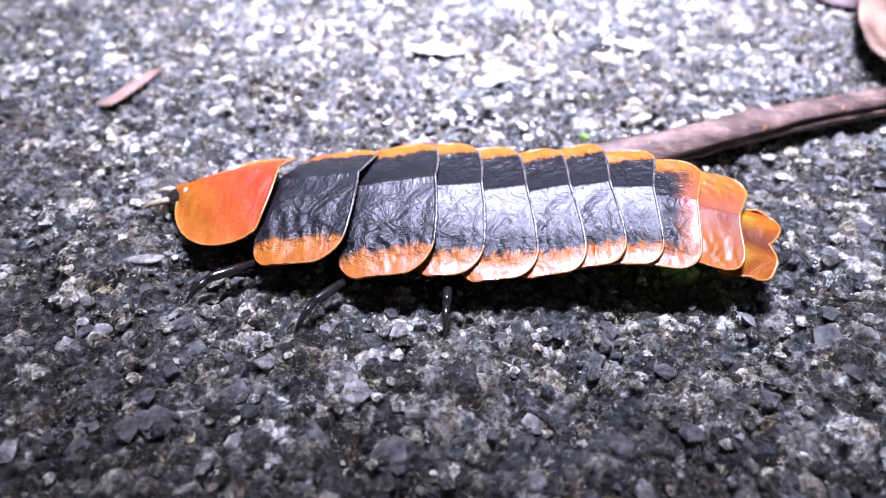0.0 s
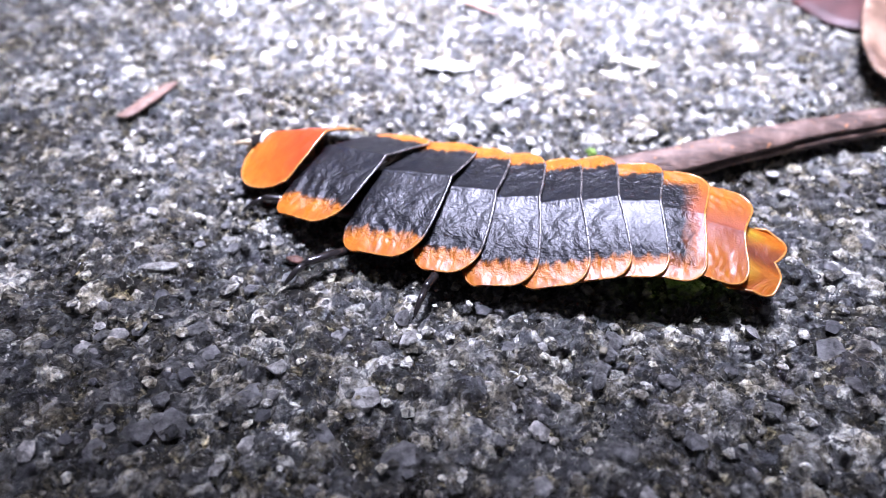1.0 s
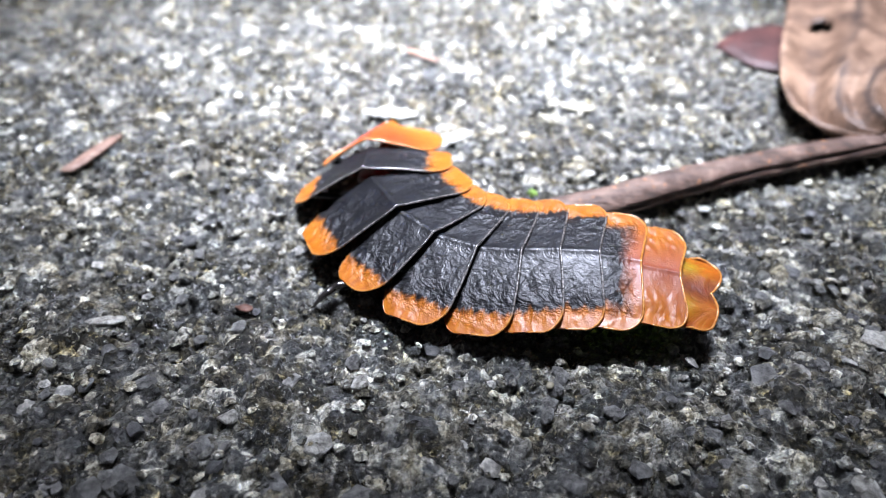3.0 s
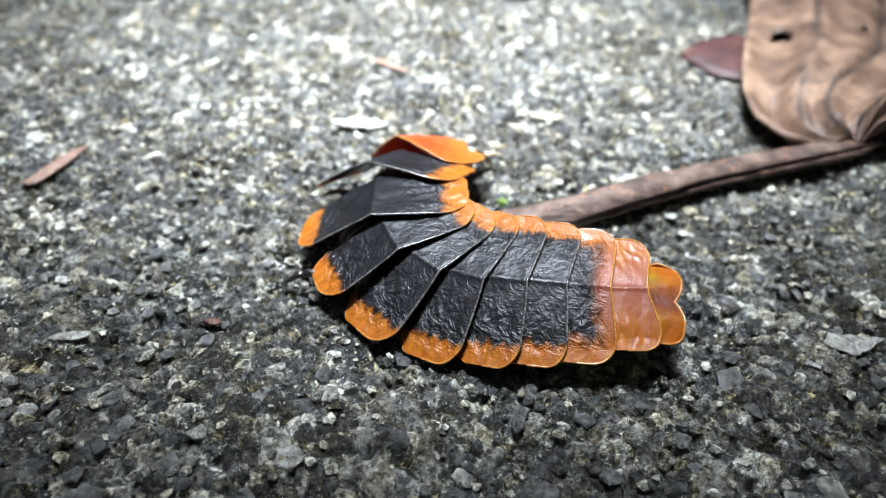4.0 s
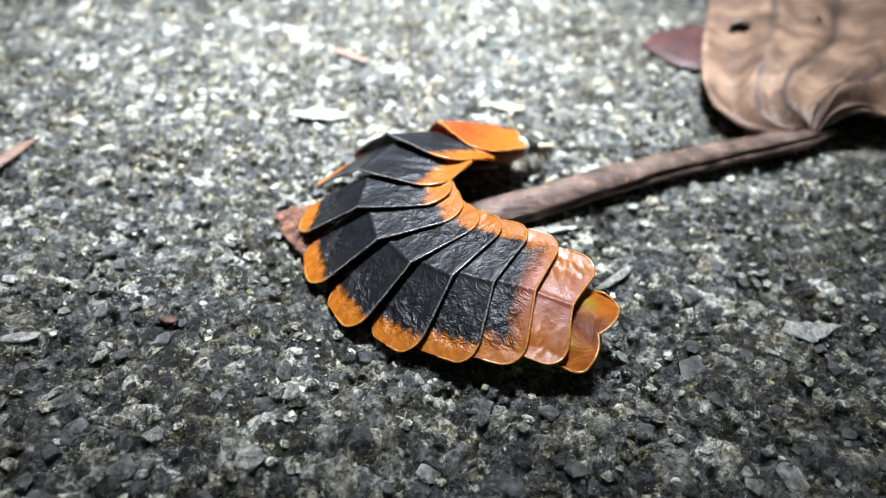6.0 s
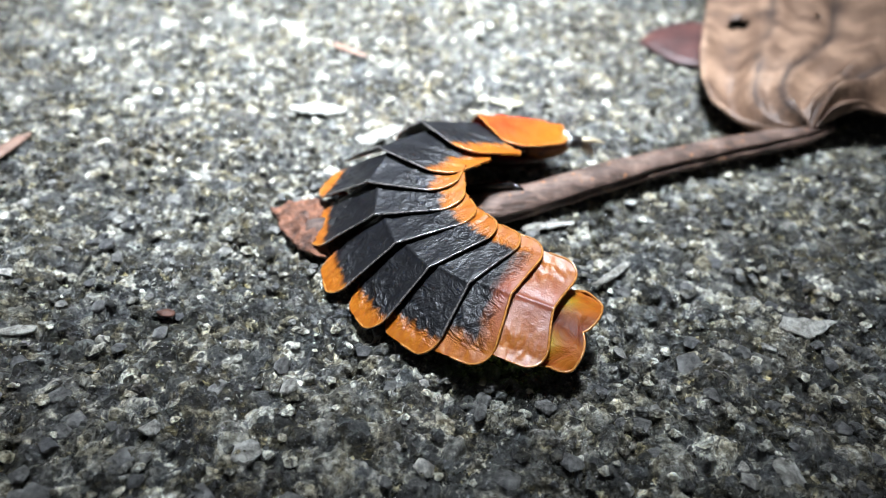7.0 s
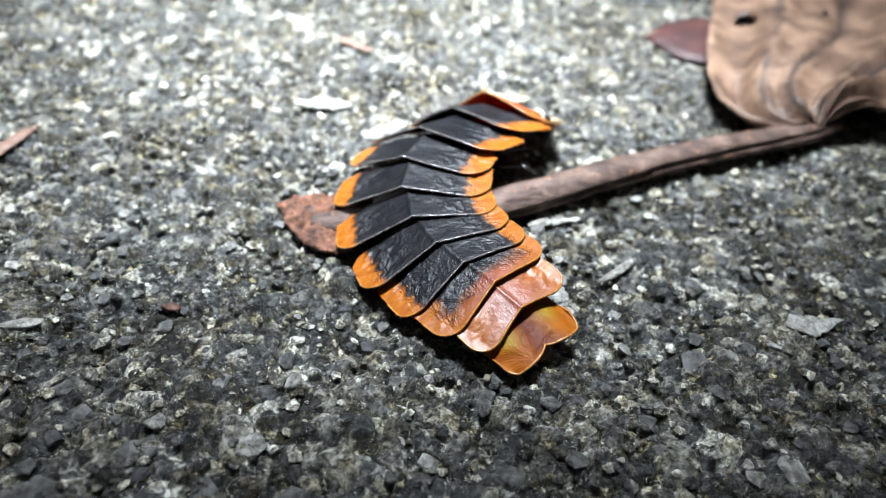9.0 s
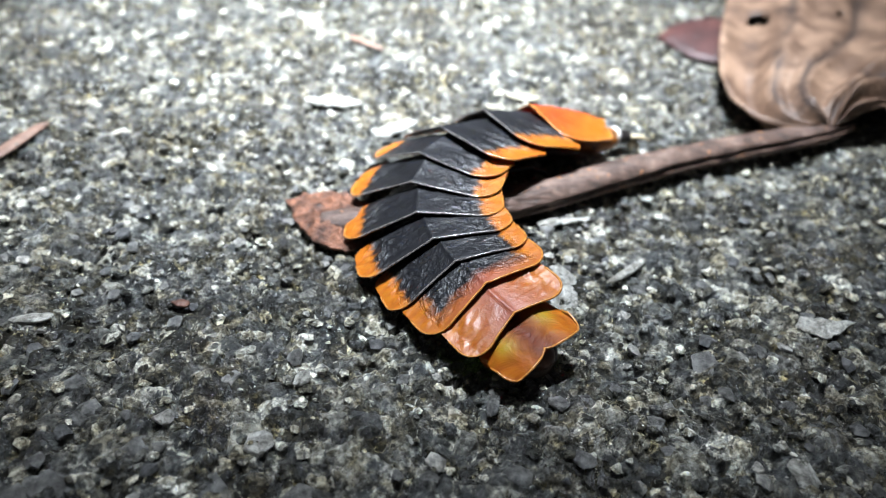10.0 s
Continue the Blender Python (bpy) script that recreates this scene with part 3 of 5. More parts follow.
def plate(i):
    """One back plate: a keeled shield, its origin at the middle of its rear edge, x to the head, y to its left (metres)."""
    w, d, tip, length = HALF[i], DROP[i], TIP[i], LENGTH[i]
    nu, nv = 112, 36
    verts, amber, deep = [], [], []
    for a in range(nu + 1):
        h = abs(-1 + 2 * a / nu)
        ha, qa = (0.42, 0.56) if i == 9 else (0.48, 0.66) if i == 8 else (0.6, 0.80) if i in (0, 10) else (0.51, 0.68)
        phi = max(0.0, (h - ha) / (1 - ha)) * math.pi / 2
        q = h / ha * qa if h < ha else qa + (1 - qa) * math.sin(phi)
        u = math.copysign(q, a - nu / 2)
        c = 1 - math.cos(phi)
        for b in range(nv + 1):
            v = b / nv
            if i == 0:
                wide = max(0.02, 1 - v ** 2.1) ** 0.62
                y = u * w * wide
                x = length * v + tip * q ** 2 * (1 - v) * 1.2 + c * REAR_ROUND[0] * (1 - v) - 0.4 * (1 - q * q) * (1 - v)
                z = -d * (0.55 * q + 0.45 * q * q) * (0.30 + 0.70 * wide) - 1.3 * v ** 2.4 + 0.5 * q ** 6
                am, dp = 0.6, max(0.0, 1 - 0.9 * q - 1.0 * v ** 2) * 1.25 + 0.35 * max(0, 0.7 - v)
                z += 0.14 * noise.noise((x * 0.5, y * 0.4, 4.0)) + 0.06 * noise.noise((x * 1.9, y * 0.6, 5.0)) * min(1, 4 * (1 - v))
            elif i == 10:
                back = -1.15 * max(0.0, 1 - ((q - 0.62) / 0.66) ** 2) ** 0.6 + c * 1.9
                front = length - c * 1.8
                y = u * w
                x = back + (front - back) * v
                z = -d * 0.6 * q ** 2.2 - 1.5 * v - 0.4 * math.exp(-(q / 0.3) ** 2) + 0.25 * math.sin(q * math.pi)
                z += 0.14 * noise.noise((x * 0.9, y * 0.9, 3.0)) * (1 - q)
                am = math.exp(-((q - 0.55) / 0.22) ** 2 - ((v - 0.62) / 0.2) ** 2)
                dp = math.exp(-(q / 0.36) ** 2)
            else:
                back = tip * q ** 2 - 0.30 * math.sin(q * math.pi) + c * REAR_ROUND[i] - (0.5 * q * q if i == 9 else 0.0)
                front = length * (1 - 0.06 * q) - c * FRONT_ROUND[i]
                y = u * w
                x = back + (front - back) * v
                keel = 0.12 * math.exp(-(q / 0.04) ** 2)
                z = -d * (0.62 * q + 0.38 * q ** 2.2) + keel + 0.30 * max(0, q - 0.8) / 0.2 - 0.13 * x - 0.9 * (1 - 0.9 * q ** 3) * max(0.0, (v - 0.75) / 0.25) ** 2
                lim = (0.80, 0.74, 0.75, 0.75, 0.75, 0.75, 0.75, 0.73, 0.62, 0.0, 0)[i]
                am = (q - lim) * 2.4
                if i == 8:
                    am = max((q - 0.70) * 2.4, (0.24 - v) * 2.2)
                if i == 9:
                    am = 0.5 - 0.9 * math.exp(-(q / 0.12) ** 2 - ((v - 0.86) / 0.16) ** 2)
                dp = 0.95 * max(0.0, 1 - 1.25 * q) + 0.25 * max(0.0, 0.4 - v) if i >= 8 else 0.0
                # smooth by the keel, hollowed and puckered down the flank
                flank = max(0.0, min(1.0, 3 * q - 0.9))
                dent = 0.12 * noise.noise((x * 0.42 + 9 * i, y * 0.42, 2.0))
                dent -= (0.02 + 0.20 * flank) * (abs(noise.noise((x * 0.55 + y * 0.20 + 3 * i, y * 0.38 + 5 * i, 7.0))) * 2.0 - 0.5)
                dent += (0.02 + 0.07 * flank) * noise.noise((x * 1.9, y * 0.9 + 5 * i, 9.0))
                dent += 0.06 * flank * noise.noise((x * 3.4, y * 1.3 + 5 * i, 3.0))
                dent += 0.10 * math.exp(-((q - 0.66) / 0.16) ** 2) * noise.noise((x * 2.6 + 2 * i, y * 0.5, 5.0))
                z += dent * min(1, 0.25 + 3 * (1 - q)) * min(1.0, 0.15 + 2.2 * v)
            verts.append(Vector((x, y, z)) * MM)
            amber.append(am)
            deep.append(min(1.0, max(0.0, dp)))
    n = len(verts)
    k = lambda a, b: a * (nv + 1) + b
    thick = 0.22 * MM
    verts += [p - Vector((0, 0, thick)) for p in verts]
    faces = []
    for a in range(nu):
        for b in range(nv):
            f = (k(a, b), k(a, b + 1), k(a + 1, b + 1), k(a + 1, b))
            faces.append(f[::-1])
            faces.append(tuple(j + n for j in f))
    ring = [k(a, 0) for a in range(nu + 1)] + [k(nu, b) for b in range(1, nv + 1)] + [k(a, nv) for a in range(nu - 1, -1, -1)] + [k(0, b) for b in range(nv - 1, 0, -1)]
    for a, b in zip(ring, ring[1:] + ring[:1]):
        faces.append((a, b, b + n, a + n))
    me = mesh_of(KINDS[i], verts, faces, TAIL if i == 10 else REAR_CUTICLE if i in (8, 9) else CUTICLE, fields={"amber": amber * 2, "deep": deep * 2})
    label = "orange shield over the head" if i == 0 else "amber two-lobed tail plate" if i == 10 else "orange back plate" if i == 9 else ""
    ob = part(KINDS[i], me, LARVA, label)
    # the bead along the free edge
    stop = nv // 2
    run = [k(0, b) for b in range(stop, 0, -1)] + [k(a, 0) for a in range(nu + 1)] + [k(nu, b) for b in range(1, stop + 1)]
    if i == 0:
        run = [k(0, b) for b in range(nv - 1, 0, -1)] + [k(a, 0) for a in range(nu + 1)] + [k(nu, b) for b in range(1, nv)]
    pts = [verts[r] - Vector((0, 0, thick * 0.12)) for r in run]
    clean, tint = [pts[0]], [amber[run[0]]]
    for r, p in zip(run[1:], pts[1:]):
        if (p - clean[-1]).length > 0.10 * MM:
            clean.append(p)
            tint.append(amber[r])
    v, f = tube(clean, [0.145 * MM] * len(clean), 6, 0.9, i, 0.05)
    field = [tint[min(j // 6, len(tint) - 1)] if i < 9 else 0.5 for j in range(len(v))]
    part("rim", mesh_of("rim", v, f, RIM, fields={"amber": field}), ob)
    # the soft body below
    back, front = (-0.5, length * 0.62) if i != 10 else (-1.2, length * 0.8)
    v, f = ball((front - back) / 2 * 1.25 * MM, w * (0.60 if i else 0.45) * MM, (1.6 if i not in (0, 10) else 1.2) * MM, ((front + back) / 2 * MM, 0, -(d + 2.1) * MM), 18, 10, 0.03, i)
    part("belly", mesh_of("belly", v, f, BELLY), ob)
    if i == 10:
        v, f = ball(1.5 * MM, 1.6 * MM, 1.2 * MM, (-0.2 * MM, 0, -2.6 * MM), 14, 8, 0.06, 3)
        part("proleg", mesh_of("proleg", v, f, make_plain("proleg_skin", (0.05, 0.018, 0.010), (0.12, 0.045, 0.02), 700, 0.4)), ob, "dark reddish fleshy tail foot")
    if i in (8, 9):
        for side in (-1, 1):
            v, f = ball(1.2 * MM, 1.0 * MM, 0.5 * MM, (1.5 * MM, side * w * 0.42 * MM, -(d + 3.1) * MM), 10, 6)
            part("light_organ", mesh_of("light_organ", v, f, GLOW), ob, "greenish glowing light organ")
    return ob


PLATES = [plate(i) for i in range(11)]


def horn(name, points, radii, mat, parent, label=""):
    v, f = tube(spline([Vector(p) * MM for p in points], len(points) * 3), np.interp(np.linspace(0, 1, len(points) * 3), np.linspace(0, 1, len(points)), radii) * MM, 12)
    return part(name, mesh_of(name, v, f, mat), parent, label)


def make_head():
    """The small black head that looks out from under the shield; its origin at its middle, x ahead."""
    v, f = ball(1.9 * MM, 1.45 * MM, 1.05 * MM, (0, 0, 0), 18, 12, 0.02, 2)
    head = part("head", mesh_of("head", v, f, LEG), LARVA, "small black head with pale mouthparts")
    horn("neck", [(-8.0, 0, -1.4), (-6.0, 0, -1.2), (-4.0, 0, -0.8), (-2.4, 0, -0.4), (-1.5, 0, 0)], (1.5, 1.8, 1.8, 1.6, 1.4), NECK, head, "soft amber neck with dark blotches")
    horn("collar", [(-1.75, 0, 0), (-1.35, 0, 0), (-0.9, 0, 0)], (1.55, 1.5, 1.2), COLLAR, head, "whitish skin collar behind the head")
    for side in (-1, 1):
        horn("antenna", [(1.0, side * 0.95, 0.2), (1.7, side * 1.3, 0.3), (2.6, side * 1.5, 0.3), (3.4, side * 1.7, 0.2), (4.2, side * 1.8, 0.0)], (0.44, 0.40, 0.34, 0.16, 0.05), IVORY, head, "pale jointed antenna")
        horn("palp", [(1.3, side * 0.6, -0.4), (2.1, side * 0.75, -0.8), (2.7, side * 0.75, -1.5), (2.8, side * 0.7, -2.2)], (0.46, 0.42, 0.30, 0.08), IVORY, head, "pale amber mouth feeler")
        horn("jaw", [(1.5, side * 0.5, -0.2), (2.5, side * 0.6, -0.4), (3.0, side * 0.15, -0.7)], (0.32, 0.22, 0.05), LEG, head)
        v, f = ball(0.22 * MM, 0.16 * MM, 0.22 * MM, (0.5 * MM, side * 1.32 * MM, 0.25 * MM), 8, 6)
        part("eye", mesh_of("eye", v, f, LEG), head)
    return head


HEAD = make_head()


def make_leg():
    """A black jointed leg: its origin at the foot, x to the body."""
    parts = {}
    parts["tibia"] = tube([Vector(p) * MM for p in ((0.1, 0, 0.1), (0.4, 0, 0.5), (1.4, 0, 1.3), (2.8, 0, 2.0))], [0.10 * MM, 0.22 * MM, 0.36 * MM, 0.42 * MM], 8)
    parts["femur"] = tube([Vector(p) * MM for p in ((2.7, 0, 2.0), (3.3, 0, 2.1), (5.5, 0, 1.8), (9.0, 0, 1.3))], [0.42 * MM, 0.5 * MM, 0.55 * MM, 0.5 * MM], 8)
    parts["claw"] = tube([Vector(p) * MM for p in ((0.3, 0, 0.3), (0.0, 0.05, 0.15), (-0.35, 0.1, 0.0))], [0.10 * MM, 0.08 * MM, 0.02 * MM], 6)
    return {k: mesh_of(k, *v, LEG) for k, v in parts.items()}


LEG_MESHES = make_leg()
LEGS = []
for _ in range(6):
    leg = part("leg", LEG_MESHES["femur"], LARVA, "black jointed leg")
    for piece in ("tibia", "claw"):
        part(piece, LEG_MESHES[piece], leg)
    rnd = random.Random(9)
    v, f = [], []
    for _ in range(14):
        s = rnd.random()
        p = Vector((0.4 + 2.3 * s, rnd.choice((-1, 1)) * 0.28, 0.5 + 1.5 * s))
        v2, f2 = tube([p * MM, (p + Vector((-0.25, rnd.uniform(-0.5, 0.5), rnd.uniform(-0.2, 0.3)))) * MM], [0.025 * MM, 0.008 * MM], 4)
        f += [tuple(k + len(v) for k in q) for q in f2]
        v += v2
    part("bristles", mesh_of("bristles", v, f, LEG), leg)
    LEGS.append(leg)


# ---- loose stones ----
def stone_mesh(k, mat, flat=0.42):
    """An angular chipping about 1 mm in radius."""
    rnd = random.Random(100 + k)
    bm = bmesh.new()
    for _ in range(22):
        v = Vector((rnd.gauss(0, 1), rnd.gauss(0, 1), rnd.gauss(0, 1))).normalized()
        bm.verts.new((v.x * rnd.uniform(0.8, 1.1) * MM, v.y * rnd.uniform(0.65, 1.0) * MM, v.z * flat * MM))
    bmesh.ops.convex_hull(bm, input=bm.verts)
    loose = [v for v in bm.verts if not v.link_faces]
    bmesh.ops.delete(bm, geom=loose, context="VERTS")
    bmesh.ops.recalc_face_normals(bm, faces=bm.faces)
    me = bpy.data.meshes.new("stone")
    bm.to_mesh(me)
    bm.free()
    me.materials.append(mat)
    return me


SHAPES = {m.name: [stone_mesh(k, m) for k in range(10)] for m in (STONE, PALE, GREY)}


def stone(x, y, r, mat, turn, rnd, high=0.0, long=1.0):
    ob = part("stone", rnd.choice(SHAPES[mat.name]), GROUND)
    ob.matrix_basis = pose(x * MM, y * MM, (-0.34 * r - 0.12 + high) * MM, rnd.uniform(-14, 14), rnd.uniform(-14, 14), turn) @ Matrix.Diagonal((r * long, r, r, 1))
    return ob


def scatter_stones():
    rnd = random.Random(11)
    placed = [(-17, -15.7, 1.25), (-8.1, -19.3, 1.6), (21, -16.9, 1.15), (38.9, -16.9, 1.2), (-4.4, -11.8, 1.1), (38.2, -12.7, 2.0), (21.7, -23.5, 1.5), (42.1, -26.7, 1.9), (6.8, 14.6, 1.3)]
    for k, (x, y, r) in enumerate(placed):
        stone(x, y, r, (PALE, PALE, GREY, GREY, PALE, GREY, GREY, PALE, PALE)[k], rnd.uniform(0, 360), rnd, 0.15)
    for x, y, r in ((-25.5, -22, 2.3), (-28.4, -23.2, 1.7), (-19.2, -18.9, 1.7), (5.6, -28.6, 1.4), (15.4, -24.3, 1.6), (-4.5, -25.4, 2.2), (-32, -25.4, 1.7), (-12, -23.4, 1.7), (30, -20, 1.5)):
        stone(x, y, r, GREY, rnd.uniform(0, 360), rnd, -0.15)
    for x, y in ((16.6, -11.9), (15.7, -13.6), (14.9, -15.4), (14.3, -16.8)):
        stone(x, y, 1.05, GREY, 62, rnd, 0.1, 1.2)
    stone(-32.6, -1.6, 1.0, PALE, 5, rnd, 0.1, 2.6)
    count = 0
    while count < 265:
        x, y = rnd.uniform(-42, 58), rnd.uniform(-32, 34)
        if any(math.hypot(x - a, y - b) < r + 1.2 for a, b, r in placed):
            continue
        pick = rnd.random()
        stone(x, y, rnd.uniform(0.45, 1.25) * (1.3 if pick > 0.9 else 1), PALE if pick < 0.10 else GREY if pick < 0.3 else STONE, rnd.uniform(0, 360), rnd, rnd.uniform(-0.2, 0.1))
        count += 1


scatter_stones()


def scatter_chippings():
    """The uncounted smaller chippings further out, in one mesh."""
    rnd = random.Random(12)
    base = [[(v.co.copy()) for v in me.vertices] for me in SHAPES[STONE.name]]
    polys = [[tuple(p.vertices) for p in me.polygons] for me in SHAPES[STONE.name]]
    verts, faces, tones = [], [], []
    for _ in range(5200):
        x, y = rnd.uniform(-75, 125), rnd.uniform(-34, 125)
        r = rnd.uniform(0.3, 0.95)
        k = rnd.randrange(10)
        m = pose(x * MM, y * MM, (-0.38 * r + rnd.uniform(-0.25, -0.05)) * MM, rnd.uniform(-20, 20), rnd.uniform(-20, 20), rnd.uniform(0, 360))
        n = len(verts)
        tone = min(1.0, 0.2 + rnd.random() ** 1.1)
        for c in base[k]:
            verts.append(m @ (c * r))
            tones.append(tone)
        faces += [tuple(q + n for q in p) for p in polys[k]]
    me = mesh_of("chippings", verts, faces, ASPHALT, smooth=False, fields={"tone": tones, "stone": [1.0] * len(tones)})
    ob = part("chippings", me, GROUND)
    tagged(ob, "small grey stone chippings", kind="stuff")


scatter_chippings()


# ---- what moves ----
def rows_of(table):
    """Rows of seconds, millimetres and degrees as poses."""
    return [(t, pose(x * MM, y * MM, z * MM, a, b, c)) for t, x, y, z, a, b, c in table]


def motions():
    walk(LARVA, rows_of([(0, 11.68, 1.21, 0.00, 0.0, 0.0, 0.0), (0.5, 11.97, 2.25, 0.00, 0.0, 0.0, 0.0), (1, 12.34, 3.20, 0.00, 0.0, 0.0, 0.0), (1.5, 12.93, 3.82, 0.00, 0.0, 0.0, 0.0), (2, 13.38, 4.28, 0.00, 0.0, 0.0, 0.0), (2.5, 13.15, 4.06, 0.00, 0.0, 0.0, 0.0), (3, 13.29, 3.42, 0.00, 0.0, 0.0, 0.0), (3.5, 13.55, 2.63, 0.00, 0.0, 0.0, 0.0), (4, 13.88, 1.63, 0.00, 0.0, 0.0, 0.0), (4.5, 13.96, 1.87, 0.00, 0.0, 0.0, 0.0), (5, 13.82, 2.65, 0.00, 0.0, 0.0, 0.0), (5.5, 12.93, 2.22, 0.00, 0.0, 0.0, 0.0), (6, 13.28, 3.25, 0.00, 0.0, 0.0, 0.0), (6.5, 13.55, 4.15, 0.00, 0.0, 0.0, 0.0), (7, 13.73, 4.92, 0.00, 0.0, 0.0, 0.0), (7.5, 14.17, 5.96, 0.00, 0.0, 0.0, 0.0), (8, 14.61, 7.00, 0.00, 0.0, 0.0, 0.0), (8.5, 14.34, 7.87, 0.00, 0.0, 0.0, 0.0), (9, 14.69, 8.69, 0.00, 0.0, 0.0, 0.0), (9.5, 14.64, 8.14, 0.00, 0.0, 0.0, 0.0), (10, 14.65, 7.85, 0.00, 0.0, 0.0, 0.0)]))
    walk(PLATES[0], rows_of([(0, -30.43, 4.90, 6.80, 4.9, 10.8, 172.6), (0.5, -29.20, 8.56, 6.45, -0.2, 9.2, 159.3), (1, -28.57, 13.19, 6.85, 2.7, 15.3, 148.9), (1.5, -25.82, 15.47, 6.50, -4.8, 9.2, 128.6), (2, -23.65, 17.96, 6.66, -9.2, 9.7, 107.5), (2.5, -20.99, 20.13, 7.38, -10.1, 6.8, 95.0), (3, -17.53, 22.50, 7.54, -15.1, 10.6, 75.8), (3.5, -13.55, 24.20, 8.08, -18.9, 13.4, 55.9), (4, -9.21, 25.08, 8.92, -21.4, 16.0, 35.9), (4.5, -4.60, 24.30, 8.30, -22.9, 10.7, 25.9), (5, -1.73, 24.89, 8.52, -26.0, 10.2, 18.3), (5.5, -0.27, 24.86, 8.81, -26.7, 12.2, 19.3), (6, 2.60, 24.92, 8.77, -26.1, 9.9, 14.8), (6.5, 5.50, 24.65, 8.66, -25.7, 7.5, 10.3), (7, 8.39, 24.03, 8.47, -25.5, 5.2, 5.7), (7.5, 8.41, 24.91, 8.47, -26.1, 14.6, 15.0), (8, 8.44, 25.80, 8.46, -25.1, 23.9, 24.8), (8.5, 8.67, 25.58, 8.52, -25.0, 24.7, 28.7), (9, 8.55, 26.41, 8.31, -23.2, 26.1, 31.1), (9.5, 10.98, 24.28, 8.43, -23.8, 17.5, 20.0), (10, 13.07, 23.04, 8.18, -21.2, 11.2, 11.7)]))
    walk(PLATES[1], rows_of([(0, -20.88, 2.81, 7.62, 3.1, 4.3, 171.9), (0.5, -20.93, 4.66, 7.30, -1.3, 4.4, 156.6), (1, -20.28, 6.98, 7.31, 0.4, 3.7, 146.0), (1.5, -20.23, 8.36, 7.26, -5.2, 4.1, 129.7), (2, -19.73, 9.86, 7.22, -8.5, 4.0, 114.9), (2.5, -19.33, 11.40, 7.88, -10.0, 2.9, 102.1), (3, -17.82, 13.33, 8.22, -14.3, 5.1, 88.0), (3.5, -15.97, 15.04, 8.87, -17.0, 6.5, 73.6), (4, -13.80, 16.45, 9.81, -18.0, 7.8, 59.0), (4.5, -11.06, 17.79, 8.96, -21.7, 6.2, 45.2), (5, -8.37, 19.39, 9.20, -24.9, 8.9, 40.5), (5.5, -7.40, 18.38, 10.07, -24.0, 9.2, 40.5), (6, -5.28, 19.34, 9.92, -23.8, 7.8, 33.7), (6.5, -3.02, 20.05, 9.71, -23.8, 6.5, 26.9), (7, -0.66, 20.48, 9.43, -23.8, 5.2, 20.2), (7.5, 0.42, 20.64, 9.25, -23.2, 7.1, 26.0), (8, 1.49, 20.80, 9.06, -22.4, 9.0, 32.0), (8.5, 2.69, 20.92, 8.95, -22.8, 8.1, 35.8), (9, 2.57, 21.30, 8.49, -21.0, 7.5, 39.0), (9.5, 4.02, 20.47, 8.77, -22.5, 5.6, 27.8), (10, 5.38, 20.12, 8.84, -20.1, 5.8, 19.8)]))
    walk(PLATES[2], rows_of([(0, -12.51, 1.55, 8.06, -1.3, 2.8, 179.0), (0.5, -12.81, 1.75, 7.89, -1.7, 1.2, 162.8), (1, -12.50, 2.63, 7.50, -3.7, 2.3, 157.9), (1.5, -12.94, 2.53, 7.76, -4.9, 0.6, 142.4), (2, -13.26, 2.76, 7.28, -8.2, -1.0, 132.1), (2.5, -13.62, 3.58, 8.31, -8.5, 0.9, 124.6), (3, -13.58, 4.08, 8.48, -12.8, 0.2, 112.0), (3.5, -13.57, 4.64, 8.75, -16.0, -1.7, 99.3), (4, -13.57, 5.30, 9.13, -17.7, -4.4, 86.4), (4.5, -12.68, 8.16, 8.73, -21.1, -0.4, 77.6), (5, -11.85, 9.88, 9.13, -22.2, -1.8, 63.4), (5.5, -10.65, 10.84, 8.96, -21.9, -9.6, 60.2), (6, -9.55, 12.00, 9.10, -21.2, -7.6, 53.0), (6.5, -8.31, 13.04, 9.19, -20.6, -5.5, 45.9), (7, -6.92, 13.94, 9.25, -20.1, -3.4, 38.8), (7.5, -5.74, 14.01, 9.06, -19.9, -3.0, 41.5), (8, -4.57, 14.08, 8.87, -19.6, -2.6, 44.1), (8.5, -3.11, 14.46, 9.35, -21.3, 1.8, 47.3), (9, -2.86, 14.35, 9.14, -17.0, 3.7, 48.0), (9.5, -1.61, 14.58, 9.13, -20.2, 2.3, 44.0), (10, -1.46, 14.56, 9.27, -16.5, 2.0, 34.2)]))
